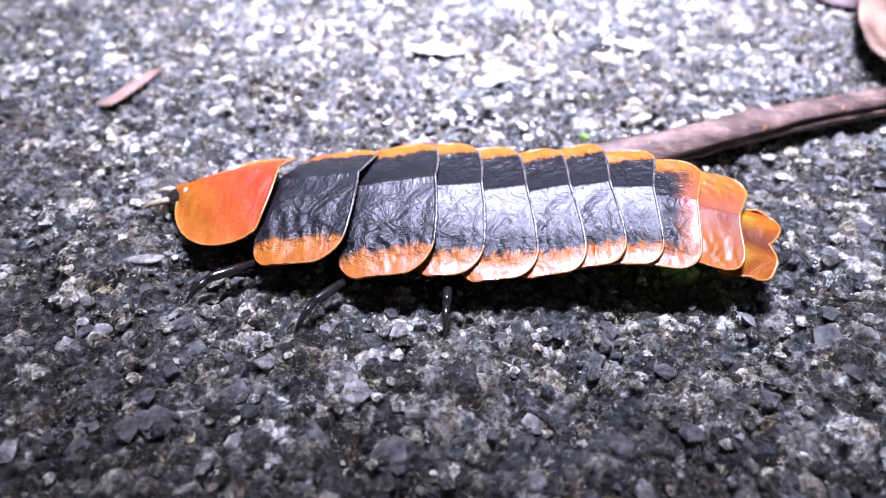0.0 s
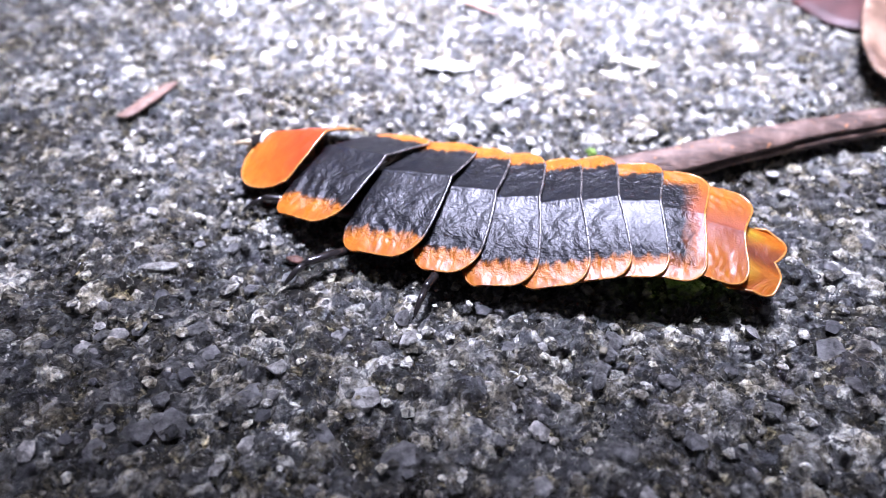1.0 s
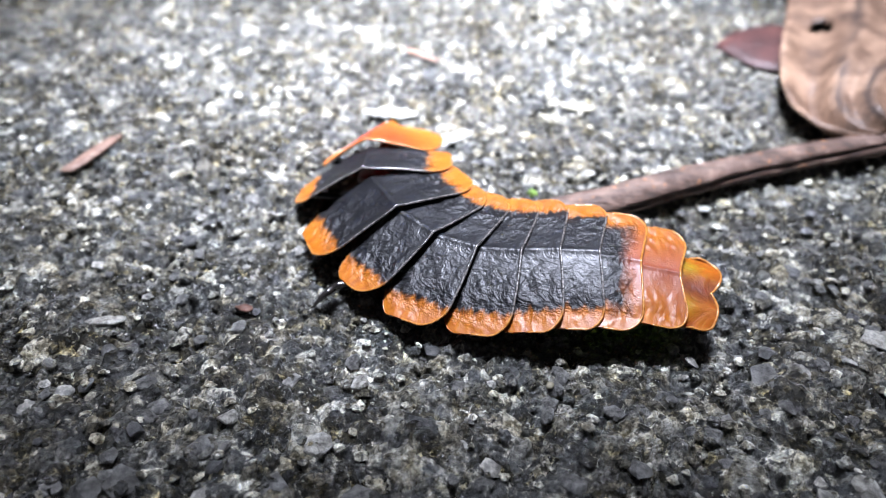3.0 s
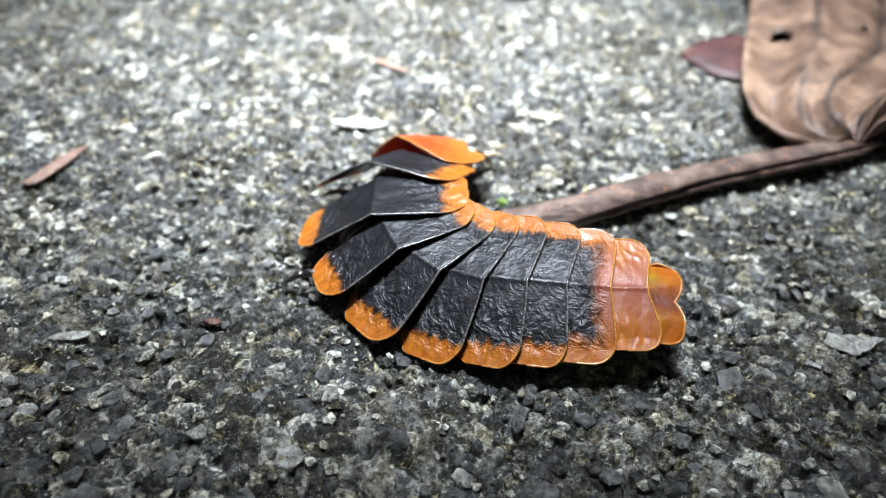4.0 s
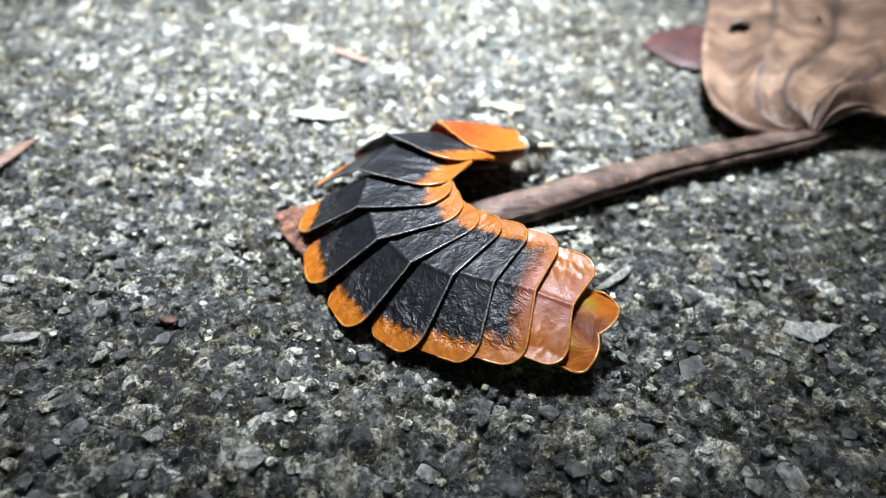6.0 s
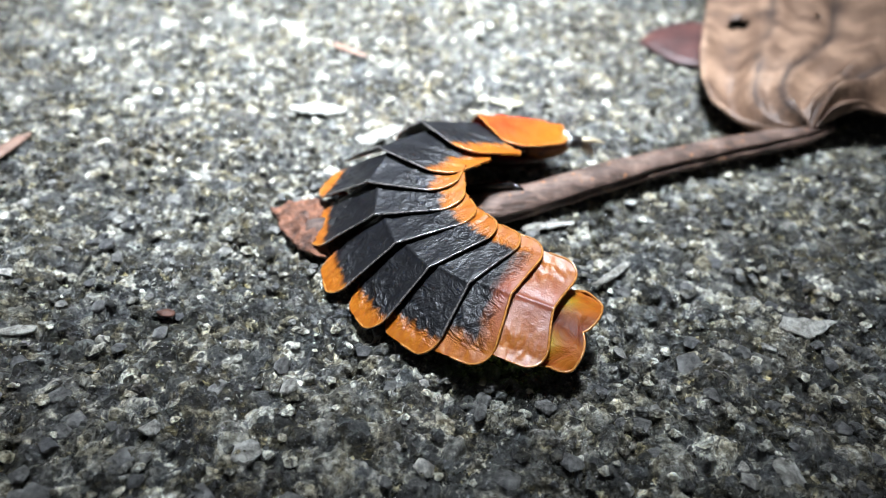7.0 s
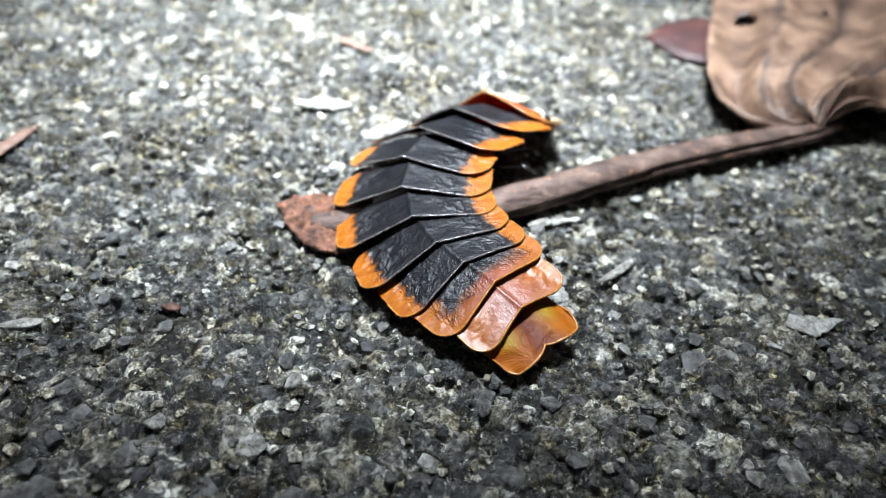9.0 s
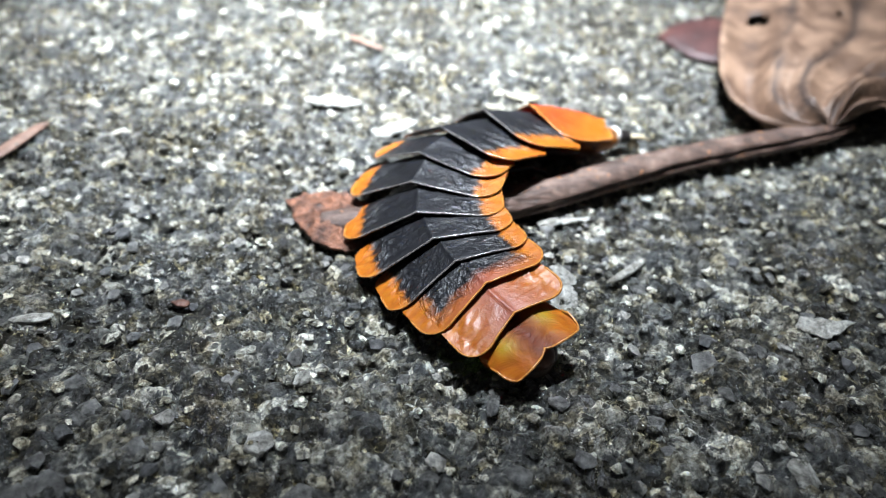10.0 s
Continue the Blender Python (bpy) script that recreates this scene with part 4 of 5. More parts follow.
    walk(PLATES[3], rows_of([(0, -7.53, 0.83, 7.64, -5.1, -1.7, -179.7), (0.5, -7.71, 0.29, 7.56, -2.9, -3.2, -191.7), (1, -7.51, 0.53, 7.08, -8.0, -0.5, -194.9), (1.5, -8.01, -0.24, 7.35, -6.0, -3.6, -206.0), (2, -8.33, -0.10, 6.82, -9.7, -2.8, -210.3), (2.5, -8.98, -0.34, 7.78, -9.2, -3.9, -220.0), (3, -9.43, -0.37, 7.82, -13.9, -5.0, -229.6), (3.5, -9.98, -0.28, 7.89, -18.0, -7.1, -239.3), (4, -10.58, -0.02, 8.00, -21.2, -10.1, -249.0), (4.5, -11.01, 1.86, 7.85, -23.2, -6.3, -259.4), (5, -10.70, 2.99, 8.14, -23.2, -11.9, -269.6), (5.5, -10.24, 3.86, 8.01, -24.9, -10.3, -275.3), (6, -9.92, 5.21, 8.05, -23.7, -11.7, -282.1), (6.5, -9.41, 6.53, 8.07, -22.5, -13.0, -289.0), (7, -8.69, 7.79, 8.07, -21.4, -14.2, -295.9), (7.5, -8.00, 8.28, 7.97, -19.5, -13.0, -299.7), (8, -7.30, 8.77, 7.86, -17.7, -11.6, -303.4), (8.5, -5.90, 8.78, 8.37, -19.4, -7.1, -299.7), (9, -5.59, 8.58, 8.12, -13.9, -7.5, -300.8), (9.5, -4.80, 9.24, 8.27, -18.2, -5.9, -303.9), (10, -4.75, 9.77, 8.20, -13.8, -8.1, -311.3)]))
    walk(PLATES[4], rows_of([(0, -2.76, 0.55, 7.52, -4.5, -1.1, -176.6), (0.5, -2.88, -0.21, 7.54, -4.0, -1.4, -184.1), (1, -2.81, -0.74, 7.26, -8.7, 2.1, -187.7), (1.5, -3.17, -1.42, 7.34, -6.7, -1.0, -192.6), (2, -3.28, -1.50, 6.89, -10.1, 0.7, -195.1), (2.5, -4.11, -2.34, 7.64, -10.0, -1.8, -202.5), (3, -4.72, -2.81, 7.53, -15.4, -2.6, -211.3), (3.5, -5.45, -3.14, 7.41, -20.5, -4.5, -220.0), (4, -6.26, -3.30, 7.30, -25.2, -7.3, -228.5), (4.5, -7.65, -2.71, 7.27, -23.8, -5.9, -238.1), (5, -7.66, -1.87, 7.28, -26.7, -11.9, -247.7), (5.5, -7.56, -1.41, 7.45, -27.5, -9.4, -253.2), (6, -7.99, -0.30, 7.34, -26.8, -10.6, -260.6), (6.5, -8.23, 0.88, 7.22, -26.0, -11.7, -268.0), (7, -8.29, 2.11, 7.10, -25.3, -12.7, -275.5), (7.5, -7.96, 2.54, 6.97, -22.7, -12.9, -280.0), (8, -7.62, 2.98, 6.85, -20.1, -13.0, -284.4), (8.5, -6.71, 2.82, 7.46, -19.0, -8.3, -282.4), (9, -6.28, 2.71, 7.34, -14.6, -9.5, -284.2), (9.5, -6.14, 3.51, 7.42, -17.5, -7.6, -287.2), (10, -6.19, 4.29, 7.32, -15.3, -10.6, -293.0)]))
    walk(PLATES[5], rows_of([(0, 1.86, 0.45, 7.71, -3.2, 3.8, -177.5), (0.5, 1.80, -0.43, 7.91, -4.2, 3.2, -181.5), (1, 1.58, -1.45, 7.68, -6.6, 7.4, -183.8), (1.5, 1.41, -1.94, 7.75, -6.3, 4.0, -186.6), (2, 1.07, -2.39, 7.25, -9.6, 3.9, -190.1), (2.5, 0.83, -3.32, 8.04, -9.5, 3.5, -193.3), (3, 0.09, -4.11, 7.84, -15.1, 3.5, -200.3), (3.5, -0.75, -4.74, 7.64, -20.6, 2.7, -207.3), (4, -1.68, -5.16, 7.44, -26.0, 1.3, -214.1), (4.5, -3.17, -5.77, 7.41, -22.5, -0.0, -218.7), (5, -3.39, -5.25, 7.26, -27.4, -3.9, -230.9), (5.5, -3.77, -5.20, 7.45, -28.1, -2.6, -235.0), (6, -4.69, -4.74, 7.31, -27.4, -3.1, -242.6), (6.5, -5.53, -4.13, 7.16, -26.6, -3.5, -250.2), (7, -6.28, -3.40, 7.01, -25.8, -3.8, -257.9), (7.5, -6.41, -3.22, 6.72, -23.8, -4.7, -262.9), (8, -6.55, -3.04, 6.42, -21.7, -5.5, -268.0), (8.5, -5.99, -2.87, 7.06, -18.1, -4.6, -265.9), (9, -5.51, -2.82, 6.85, -15.8, -5.5, -268.6), (9.5, -5.89, -2.08, 7.01, -16.6, -4.5, -270.5), (10, -6.05, -1.46, 6.82, -16.4, -6.1, -276.2)]))
    walk(PLATES[6], rows_of([(0, 6.01, 0.37, 8.20, -4.4, 5.7, 179.8), (0.5, 5.87, -0.46, 8.29, -4.1, 4.3, 178.4), (1, 5.59, -1.74, 8.21, -7.0, 6.5, 177.1), (1.5, 5.38, -2.04, 8.17, -5.6, 5.2, 176.4), (2, 5.06, -2.69, 7.75, -9.3, 7.1, 174.7), (2.5, 4.86, -3.48, 8.51, -8.1, 5.7, 172.4), (3, 4.29, -4.56, 8.33, -13.8, 5.4, 167.1), (3.5, 3.60, -5.52, 8.14, -19.5, 4.8, 161.8), (4, 2.81, -6.32, 7.96, -25.1, 3.8, 156.7), (4.5, 1.46, -7.45, 7.88, -20.4, 3.6, 155.4), (5, 1.15, -7.45, 7.80, -26.4, 3.4, 144.9), (5.5, 0.52, -7.34, 7.99, -27.1, 3.5, 141.3), (6, -0.62, -7.78, 7.73, -26.9, 1.9, 132.6), (6.5, -1.84, -8.06, 7.47, -26.6, 0.4, 123.9), (7, -3.14, -8.15, 7.22, -26.2, -1.0, 115.2), (7.5, -3.51, -8.04, 6.88, -24.2, -1.4, 112.3), (8, -3.89, -7.94, 6.53, -22.1, -1.6, 109.4), (8.5, -3.64, -7.88, 7.04, -17.0, -1.7, 111.6), (9, -3.34, -7.78, 6.70, -16.5, -2.2, 107.4), (9.5, -4.19, -7.03, 6.92, -15.5, -2.1, 105.6), (10, -4.60, -6.32, 6.62, -17.5, -2.3, 98.6)]))
    walk(PLATES[7], rows_of([(0, 10.41, -0.60, 8.23, -5.2, 1.0, 172.6), (0.5, 10.28, -1.30, 8.30, -4.6, -0.6, 171.0), (1, 9.87, -2.61, 8.27, -6.9, 1.2, 171.8), (1.5, 9.72, -2.87, 8.21, -6.2, 0.0, 170.6), (2, 9.24, -3.50, 7.95, -9.3, 2.7, 171.4), (2.5, 9.11, -4.15, 8.67, -9.1, 1.0, 169.8), (3, 8.46, -5.34, 8.47, -14.1, 0.5, 167.3), (3.5, 7.71, -6.39, 8.31, -19.2, 0.2, 164.9), (4, 6.87, -7.29, 8.17, -24.3, 0.0, 162.6), (4.5, 5.99, -8.30, 8.29, -18.8, 2.7, 164.0), (5, 5.32, -8.61, 8.33, -23.5, 2.9, 156.6), (5.5, 4.51, -8.61, 8.54, -25.1, 2.5, 153.2), (6, 3.41, -9.66, 8.19, -25.0, 1.2, 145.7), (6.5, 2.11, -10.58, 7.84, -24.9, 0.0, 138.2), (7, 0.63, -11.34, 7.48, -24.6, -1.1, 130.6), (7.5, 0.06, -11.60, 7.21, -23.3, -0.3, 126.4), (8, -0.51, -11.86, 6.94, -22.0, 0.5, 122.2), (8.5, -0.88, -11.51, 6.94, -15.7, -2.5, 123.7), (9, -0.77, -11.22, 6.54, -17.2, -3.6, 118.5), (9.5, -2.09, -10.86, 6.75, -14.7, -2.7, 115.8), (10, -2.61, -10.38, 6.62, -19.1, -0.9, 108.2)]))
    walk(PLATES[8], rows_of([(0, 14.72, -2.19, 7.67, -6.2, -5.1, 167.1), (0.5, 14.50, -2.80, 7.64, -4.6, -7.8, 164.3), (1, 14.35, -4.07, 7.64, -8.0, -7.1, 166.6), (1.5, 13.83, -4.32, 7.58, -6.2, -7.5, 164.0), (2, 13.62, -5.15, 7.45, -10.3, -4.4, 165.9), (2.5, 13.36, -5.65, 8.06, -9.3, -6.7, 164.4), (3, 12.77, -6.56, 7.97, -14.0, -5.9, 166.1), (3.5, 12.11, -7.38, 8.01, -18.8, -4.4, 167.6), (4, 11.38, -8.08, 8.15, -23.5, -2.1, 168.8), (4.5, 10.56, -8.80, 8.45, -17.7, -0.5, 169.0), (5, 9.37, -9.71, 8.31, -21.5, -0.8, 161.6), (5.5, 8.60, -10.02, 8.45, -23.5, -2.9, 156.7), (6, 7.45, -11.26, 8.14, -23.2, -3.2, 152.8), (6.5, 6.14, -12.40, 7.82, -22.8, -3.4, 148.9), (7, 4.66, -13.40, 7.51, -22.5, -3.6, 145.0), (7.5, 4.02, -13.86, 7.27, -21.2, -3.5, 142.1), (8, 3.38, -14.32, 7.04, -19.8, -3.4, 139.2), (8.5, 2.12, -14.12, 6.62, -15.0, -5.6, 135.1), (9, 2.16, -14.21, 6.20, -16.4, -6.3, 128.4), (9.5, 0.68, -14.05, 6.51, -13.8, -4.7, 125.9), (10, 0.04, -14.25, 6.70, -17.4, -1.9, 118.7)]))
    walk(PLATES[9], rows_of([(0, 18.97, -3.54, 6.53, -7.5, -13.8, 165.2), (0.5, 18.83, -4.29, 6.31, -5.8, -15.8, 162.9), (1, 18.53, -5.45, 6.33, -8.8, -15.3, 165.0), (1.5, 18.20, -5.89, 6.22, -7.3, -15.7, 162.4), (2, 17.87, -6.55, 6.23, -11.3, -13.6, 165.7), (2.5, 17.68, -7.11, 6.76, -10.5, -14.5, 164.7), (3, 17.05, -7.49, 6.85, -14.7, -12.9, 169.3), (3.5, 16.32, -7.82, 7.17, -18.7, -10.0, 173.6), (4, 15.49, -8.09, 7.70, -22.3, -6.1, 177.3), (4.5, 14.59, -8.88, 8.00, -16.3, -7.2, 170.7), (5, 12.73, -10.80, 7.33, -20.1, -9.4, 158.6), (5.5, 12.10, -11.58, 7.33, -23.4, -13.1, 154.8), (6, 11.15, -12.85, 7.16, -22.6, -12.2, 153.8), (6.5, 10.04, -14.05, 6.97, -21.9, -11.4, 152.9), (7, 8.77, -15.16, 6.79, -21.1, -10.5, 152.0), (7.5, 7.97, -15.78, 6.52, -20.1, -10.7, 149.9), (8, 7.18, -16.40, 6.25, -19.0, -10.8, 147.9), (8.5, 4.95, -16.51, 5.62, -14.0, -13.6, 137.7), (9, 4.56, -17.06, 4.91, -16.1, -15.0, 129.2), (9.5, 3.40, -17.42, 5.57, -12.6, -11.9, 126.7), (10, 2.45, -17.94, 5.84, -17.1, -8.1, 123.3)]))
    walk(PLATES[10], rows_of([(0, 22.14, -5.12, 4.68, -5.9, -24.6, 161.8), (0.5, 22.25, -5.76, 4.64, -4.2, -24.5, 158.6), (1, 21.75, -7.26, 4.27, -4.4, -27.3, 157.5), (1.5, 21.63, -7.65, 4.53, -4.5, -24.7, 154.4), (2, 21.39, -8.69, 4.45, -7.0, -24.6, 152.3), (2.5, 21.18, -8.71, 5.15, -8.0, -23.2, 157.1), (3, 20.42, -8.67, 5.28, -12.1, -22.5, 163.2), (3.5, 19.54, -8.62, 5.70, -16.1, -20.4, 169.0), (4, 18.56, -8.57, 6.38, -19.5, -17.0, 174.1), (4.5, 17.57, -10.20, 6.60, -13.1, -19.0, 159.4), (5, 15.14, -13.44, 5.46, -10.0, -20.7, 147.1), (5.5, 14.16, -13.78, 5.30, -19.8, -26.0, 146.8), (6, 13.44, -14.90, 5.31, -19.1, -24.1, 147.9), (6.5, 12.56, -15.94, 5.30, -18.2, -22.4, 148.9), (7, 11.52, -16.89, 5.29, -17.2, -20.7, 150.0), (7.5, 10.74, -17.88, 4.87, -15.1, -24.3, 142.7), (8, 9.96, -18.87, 4.45, -12.5, -27.8, 135.1), (8.5, 7.80, -19.66, 3.96, -11.3, -24.0, 131.2), (9, 6.50, -20.25, 3.05, -13.3, -25.1, 126.9), (9.5, 5.64, -20.63, 4.20, -11.8, -19.9, 125.7), (10, 4.72, -21.43, 4.73, -15.1, -14.8, 127.2)]))
    walk(HEAD, rows_of([(0, -42.61, 6.14, 1.70, 4.9, 11.8, 172.7), (0.5, -40.62, 12.89, 1.70, -0.2, 10.2, 159.3), (1, -38.36, 18.88, 1.70, 2.7, 16.3, 148.9), (1.5, -32.94, 24.90, 1.70, -4.8, 10.2, 128.6), (2, -26.54, 29.18, 1.70, -9.3, 10.7, 107.4), (2.5, -21.36, 32.20, 2.07, -10.1, 7.8, 94.9), (3, -13.62, 33.77, 1.70, -15.2, 11.6, 75.5), (3.5, -5.89, 33.25, 1.70, -19.0, 14.3, 55.6), (4, 2.47, 30.52, 2.26, -21.5, 16.9, 35.5), (4.5, 8.48, 27.87, 2.89, -23.0, 11.6, 25.5), (5, 11.91, 26.62, 3.34, -26.1, 11.1, 17.9), (5.5, 13.19, 26.72, 3.21, -26.8, 13.0, 18.9), (6, 16.36, 25.81, 3.67, -26.2, 10.8, 14.4), (6.5, 19.47, 24.50, 4.09, -25.7, 8.4, 9.8), (7, 22.48, 22.80, 4.47, -25.6, 6.1, 5.3), (7.5, 21.20, 25.59, 2.42, -26.3, 15.5, 14.6), (8, 19.39, 27.97, 1.70, -25.3, 24.8, 24.3), (8.5, 19.36, 28.47, 1.70, -25.2, 25.6, 28.3), (9, 18.86, 29.69, 1.70, -23.4, 27.0, 30.7), (9.5, 24.15, 26.36, 1.70, -24.0, 18.4, 19.6), (10, 28.18, 23.69, 2.25, -21.3, 12.1, 11.3)]))
    walk(LEGS[0], rows_of([(0, -38.26, -9.66, 0.00, 0.0, 0.0, 34.3), (0.5, -37.97, -6.22, 0.00, 0.0, 0.0, 35.4), (1, -38.18, 5.18, 0.00, 0.0, 0.0, 3.5), (1.5, -36.12, 8.89, 0.00, 0.0, 0.0, 0.4), (2, -33.92, 12.77, 0.00, 0.0, 0.0, -6.0), (2.5, -30.05, 12.32, 0.00, 0.0, 0.0, 12.6), (3, -27.58, 16.45, 0.00, 0.0, 0.0, -0.7), (3.5, -24.44, 20.17, 0.00, 0.0, 0.0, -14.4), (4, -20.73, 23.29, 0.00, 0.0, 0.0, -28.4), (4.5, -15.74, 25.95, 0.00, 0.0, 0.0, -42.4), (5, -12.55, 27.28, 0.00, 0.0, 0.0, -45.5), (5.5, -11.67, 26.32, 0.00, 0.0, 0.0, -45.4), (6, -8.39, 27.89, 0.00, 0.0, 0.0, -52.8), (6.5, -4.90, 29.02, 0.00, 0.0, 0.0, -60.2), (7, -1.26, 29.68, 0.00, 0.0, 0.0, -67.5), (7.5, -1.44, 29.65, 0.00, 0.0, 0.0, -60.9), (8, -1.58, 29.48, 0.00, 0.0, 0.0, -54.4), (8.5, -0.81, 29.42, 0.00, 0.0, 0.0, -50.8), (9, -1.42, 29.83, 0.00, 0.0, 0.0, -48.1), (9.5, 2.11, 29.62, 0.00, 0.0, 0.0, -60.0), (10, 4.67, 29.69, 0.00, 0.0, 0.0, -68.1)]))
    walk(LEGS[1], rows_of([(0, -26.36, -13.52, 0.00, 0.0, 0.0, 50.0), (0.5, -31.01, -6.04, 0.00, 0.0, 0.0, 23.7), (1, -30.76, -7.98, 0.00, 0.0, 0.0, 34.3), (1.5, -31.97, -7.81, 0.00, 0.0, 0.0, 36.5), (2, -31.40, -1.27, 0.00, 0.0, 0.0, 21.7), (2.5, -29.07, 4.12, 0.00, 0.0, 0.0, 6.4), (3, -24.43, 3.98, 0.00, 0.0, 0.0, 22.1), (3.5, -23.91, 7.25, 0.00, 0.0, 0.0, 8.8), (4, -22.87, 10.50, 0.00, 0.0, 0.0, -5.0), (4.5, -20.87, 14.13, 0.00, 0.0, 0.0, -12.6), (5, -18.12, 17.81, 0.00, 0.0, 0.0, -27.4), (5.5, -15.90, 20.13, 0.00, 0.0, 0.0, -33.6), (6, -13.85, 21.67, 0.00, 0.0, 0.0, -39.9), (6.5, -11.63, 22.99, 0.00, 0.0, 0.0, -46.2), (7, -9.27, 24.07, 0.00, 0.0, 0.0, -52.4), (7.5, -8.63, 24.00, 0.00, 0.0, 0.0, -49.6), (8, -7.98, 23.90, 0.00, 0.0, 0.0, -46.8), (8.5, -7.40, 23.46, 0.00, 0.0, 0.0, -42.0), (9, -7.73, 23.40, 0.00, 0.0, 0.0, -40.9), (9.5, -5.49, 23.85, 0.00, 0.0, 0.0, -45.2), (10, -3.86, 24.70, 0.00, 0.0, 0.0, -55.2)]))
    walk(LEGS[2], rows_of([(0, -11.51, -14.25, 0.00, 0.0, 0.0, 86.1), (0.5, -11.76, -15.27, 0.00, 0.0, 0.0, 88.8), (1, -16.34, -12.66, 0.00, 0.0, 0.0, 65.6), (1.5, -22.24, -7.76, 0.00, 0.0, 0.0, 33.2), (2, -23.06, -8.11, 0.00, 0.0, 0.0, 35.4), (2.5, -23.03, -7.68, 0.00, 0.0, 0.0, 37.5), (3, -23.42, -3.95, 0.00, 0.0, 0.0, 25.6), (3.5, -23.93, -0.06, 0.00, 0.0, 0.0, 11.0), (4, -24.51, 4.03, 0.00, 0.0, 0.0, -4.5), (4.5, -24.74, 5.10, 0.00, 0.0, 0.0, 0.3), (5, -19.79, 7.65, 0.00, 0.0, 0.0, -4.6), (5.5, -18.68, 9.22, 0.00, 0.0, 0.0, -10.0), (6, -17.75, 11.72, 0.00, 0.0, 0.0, -17.2), (6.5, -16.45, 14.09, 0.00, 0.0, 0.0, -24.3), (7, -14.82, 16.29, 0.00, 0.0, 0.0, -31.4), (7.5, -15.08, 17.53, 0.00, 0.0, 0.0, -32.4), (8, -12.84, 17.79, 0.00, 0.0, 0.0, -37.0), (8.5, -12.13, 16.90, 0.00, 0.0, 0.0, -32.2), (9, -12.13, 17.00, 0.00, 0.0, 0.0, -32.6), (9.5, -10.61, 17.72, 0.00, 0.0, 0.0, -35.9), (10, -11.47, 18.48, 0.00, 0.0, 0.0, -31.2)]))
    walk(LEGS[3], rows_of([(0, -22.35, 14.10, 0.00, 0.0, 0.0, -98.3), (0.5, -19.27, 16.33, 0.00, 0.0, 0.0, -113.3), (1, -16.62, 18.04, 0.00, 0.0, 0.0, -124.0), (1.5, -13.25, 18.30, 0.00, 0.0, 0.0, -139.9), (2, -10.22, 17.86, 0.00, 0.0, 0.0, -154.5), (2.5, -8.17, 17.19, 0.00, 0.0, 0.0, -167.4), (3, -5.27, 16.19, 0.00, 0.0, 0.0, -180.7), (3.5, -2.91, 14.63, 0.00, 0.0, 0.0, -194.4), (4, -1.21, 12.72, 0.00, 0.0, 0.0, -208.4), (4.5, 0.55, 11.08, 0.00, 0.0, 0.0, -222.4), (5, 2.82, 11.66, 0.00, 0.0, 0.0, -225.5), (5.5, 3.74, 10.68, 0.00, 0.0, 0.0, -225.4), (6, 4.87, 10.38, 0.00, 0.0, 0.0, -232.8), (6.5, 6.01, 9.96, 0.00, 0.0, 0.0, -240.2), (7, 7.13, 9.39, 0.00, 0.0, 0.0, -247.5), (7.5, 9.25, 10.43, 0.00, 0.0, 0.0, -240.9), (8, 18.49, 18.72, 0.50, 0.0, 0.0, -176.9), (8.5, 17.89, 19.52, 0.40, 0.0, 0.0, -174.5), (9, 16.68, 20.37, 0.30, 0.0, 0.0, -173.4), (9.5, 13.14, 10.56, 0.00, 0.0, 0.0, -240.0), (10, 12.93, 9.17, 0.00, 0.0, 0.0, -248.1)]))
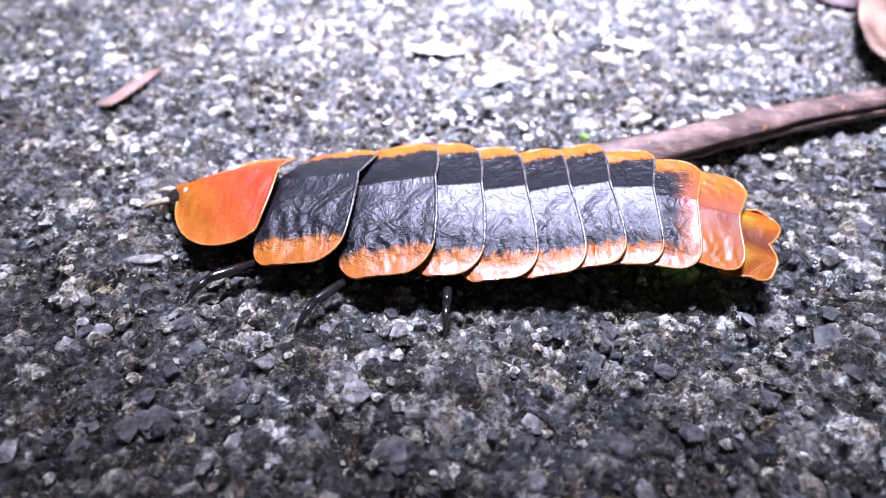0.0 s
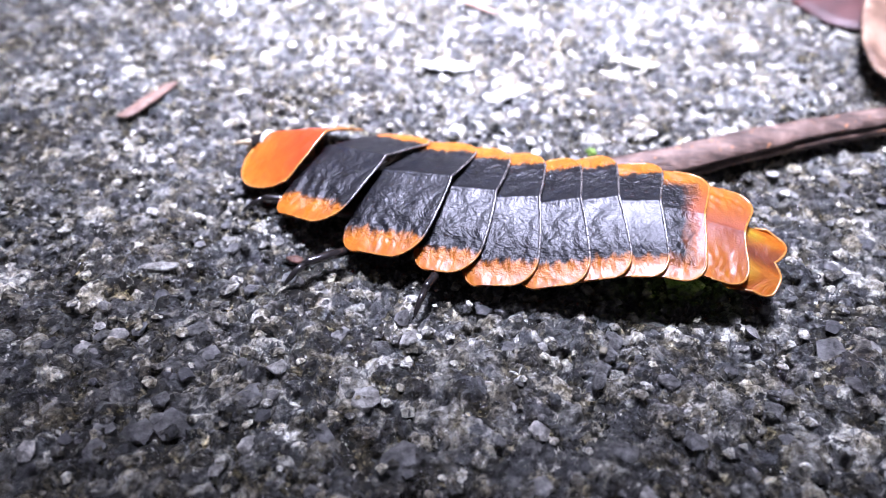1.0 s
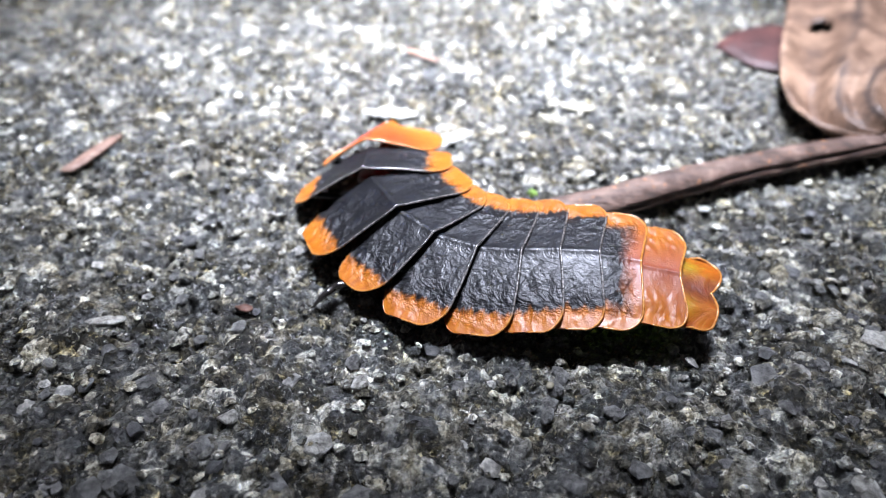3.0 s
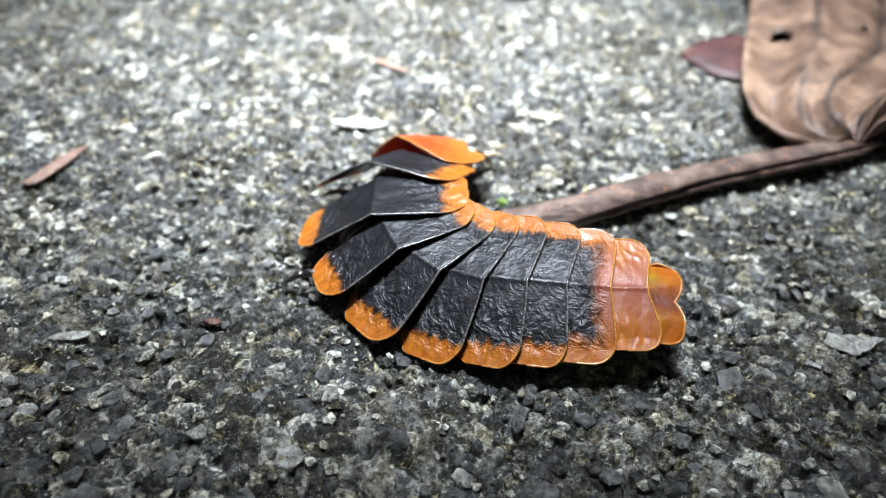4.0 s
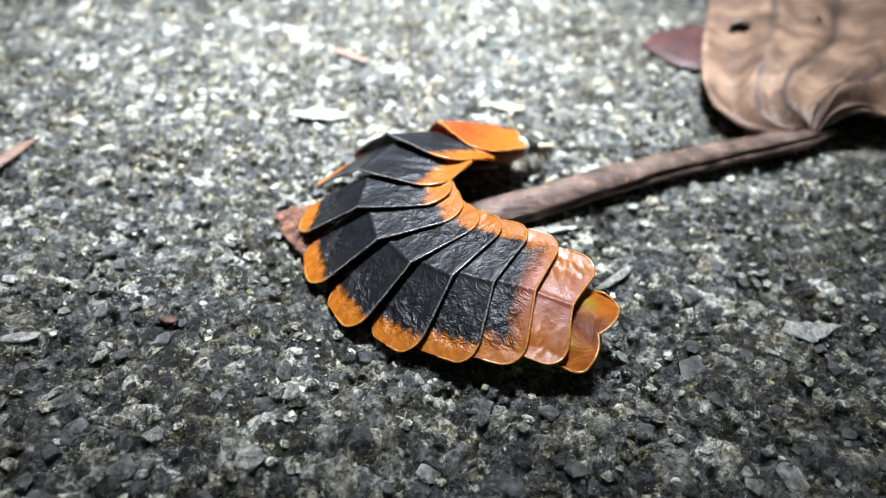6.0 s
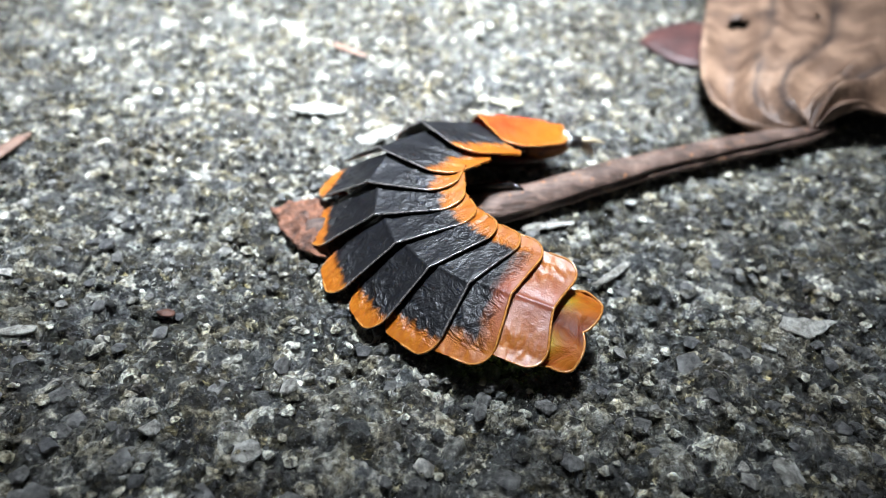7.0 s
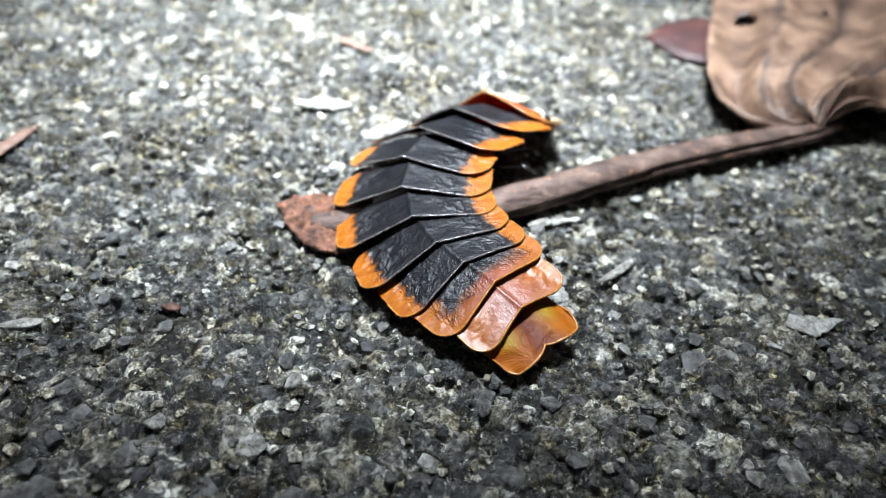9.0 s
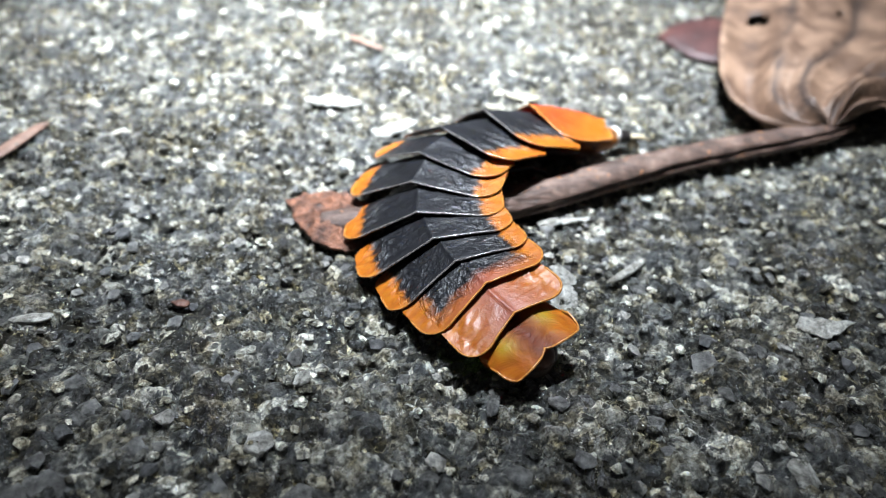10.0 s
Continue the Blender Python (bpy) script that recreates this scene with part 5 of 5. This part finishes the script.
    walk(LEGS[4], rows_of([(0, -16.08, 13.00, 0.00, 0.0, 0.0, -91.0), (0.5, -13.15, 13.82, 0.00, 0.0, 0.0, -107.2), (1, -11.68, 14.81, 0.00, 0.0, 0.0, -112.0), (1.5, -8.95, 14.21, 0.00, 0.0, 0.0, -127.5), (2, -7.10, 13.78, 0.00, 0.0, 0.0, -138.1), (2.5, -6.01, 13.63, 0.00, 0.0, 0.0, -145.2), (3, -3.67, 12.39, 0.00, 0.0, 0.0, -157.9), (3.5, -1.87, 10.65, 0.00, 0.0, 0.0, -171.2), (4, -0.70, 8.58, 0.00, 0.0, 0.0, -185.0), (4.5, 0.72, 9.30, 0.00, 0.0, 0.0, -192.6), (5, 1.48, 7.66, 0.00, 0.0, 0.0, -207.4), (5.5, 2.50, 7.89, 0.00, 0.0, 0.0, -213.6), (6, 3.11, 7.47, 0.00, 0.0, 0.0, -219.9), (6.5, 3.69, 7.01, 0.00, 0.0, 0.0, -226.2), (7, 13.42, 11.09, 2.50, 0.0, 0.0, -187.1), (7.5, 13.41, 11.60, 2.25, 0.0, 0.0, -187.1), (8, 13.39, 12.11, 2.00, 0.0, 0.0, -187.1), (8.5, 14.52, 13.47, 1.50, 0.0, 0.0, -182.8), (9, 14.36, 12.73, 1.50, 0.0, 0.0, -186.7), (9.5, 14.47, 13.11, 1.50, 0.0, 0.0, -184.0), (10, 14.52, 13.23, 1.50, 0.0, 0.0, -178.5)]))
    walk(LEGS[5], rows_of([(0, -10.70, 12.28, 0.00, 0.0, 0.0, -89.8), (0.5, -8.57, 12.02, 0.00, 0.0, 0.0, -101.9), (1, -7.42, 12.60, 0.00, 0.0, 0.0, -105.0), (1.5, -5.82, 11.53, 0.00, 0.0, 0.0, -116.4), (2, -5.07, 11.66, 0.00, 0.0, 0.0, -120.8), (2.5, -3.85, 10.70, 0.00, 0.0, 0.0, -130.6), (3, -2.26, 9.83, 0.00, 0.0, 0.0, -140.9), (3.5, -1.22, 9.77, 0.00, 0.0, 0.0, -143.9), (4, -0.87, 7.38, 0.00, 0.0, 0.0, -159.5), (4.5, -0.31, 6.29, 0.00, 0.0, 0.0, -177.1), (5, 0.66, 8.19, 0.00, 0.0, 0.0, -166.4), (5.5, 1.06, 6.00, 0.00, 0.0, 0.0, -187.7), (6, 2.58, 6.13, 0.00, 0.0, 0.0, -192.0), (6.5, 5.38, 8.27, 0.00, 0.0, 0.0, -181.0), (7, 3.77, 4.94, 0.00, 0.0, 0.0, -211.4), (7.5, 4.23, 4.76, 0.00, 0.0, 0.0, -214.2), (8, 6.99, 6.65, 0.00, 0.0, 0.0, -197.6), (8.5, 6.35, 5.26, 0.00, 0.0, 0.0, -212.2), (9, 6.40, 5.14, 0.00, 0.0, 0.0, -212.6), (9.5, 7.12, 4.90, 0.00, 0.0, 0.0, -215.9), (10, 6.42, 4.22, 0.00, 0.0, 0.0, -223.3)]))


motions()
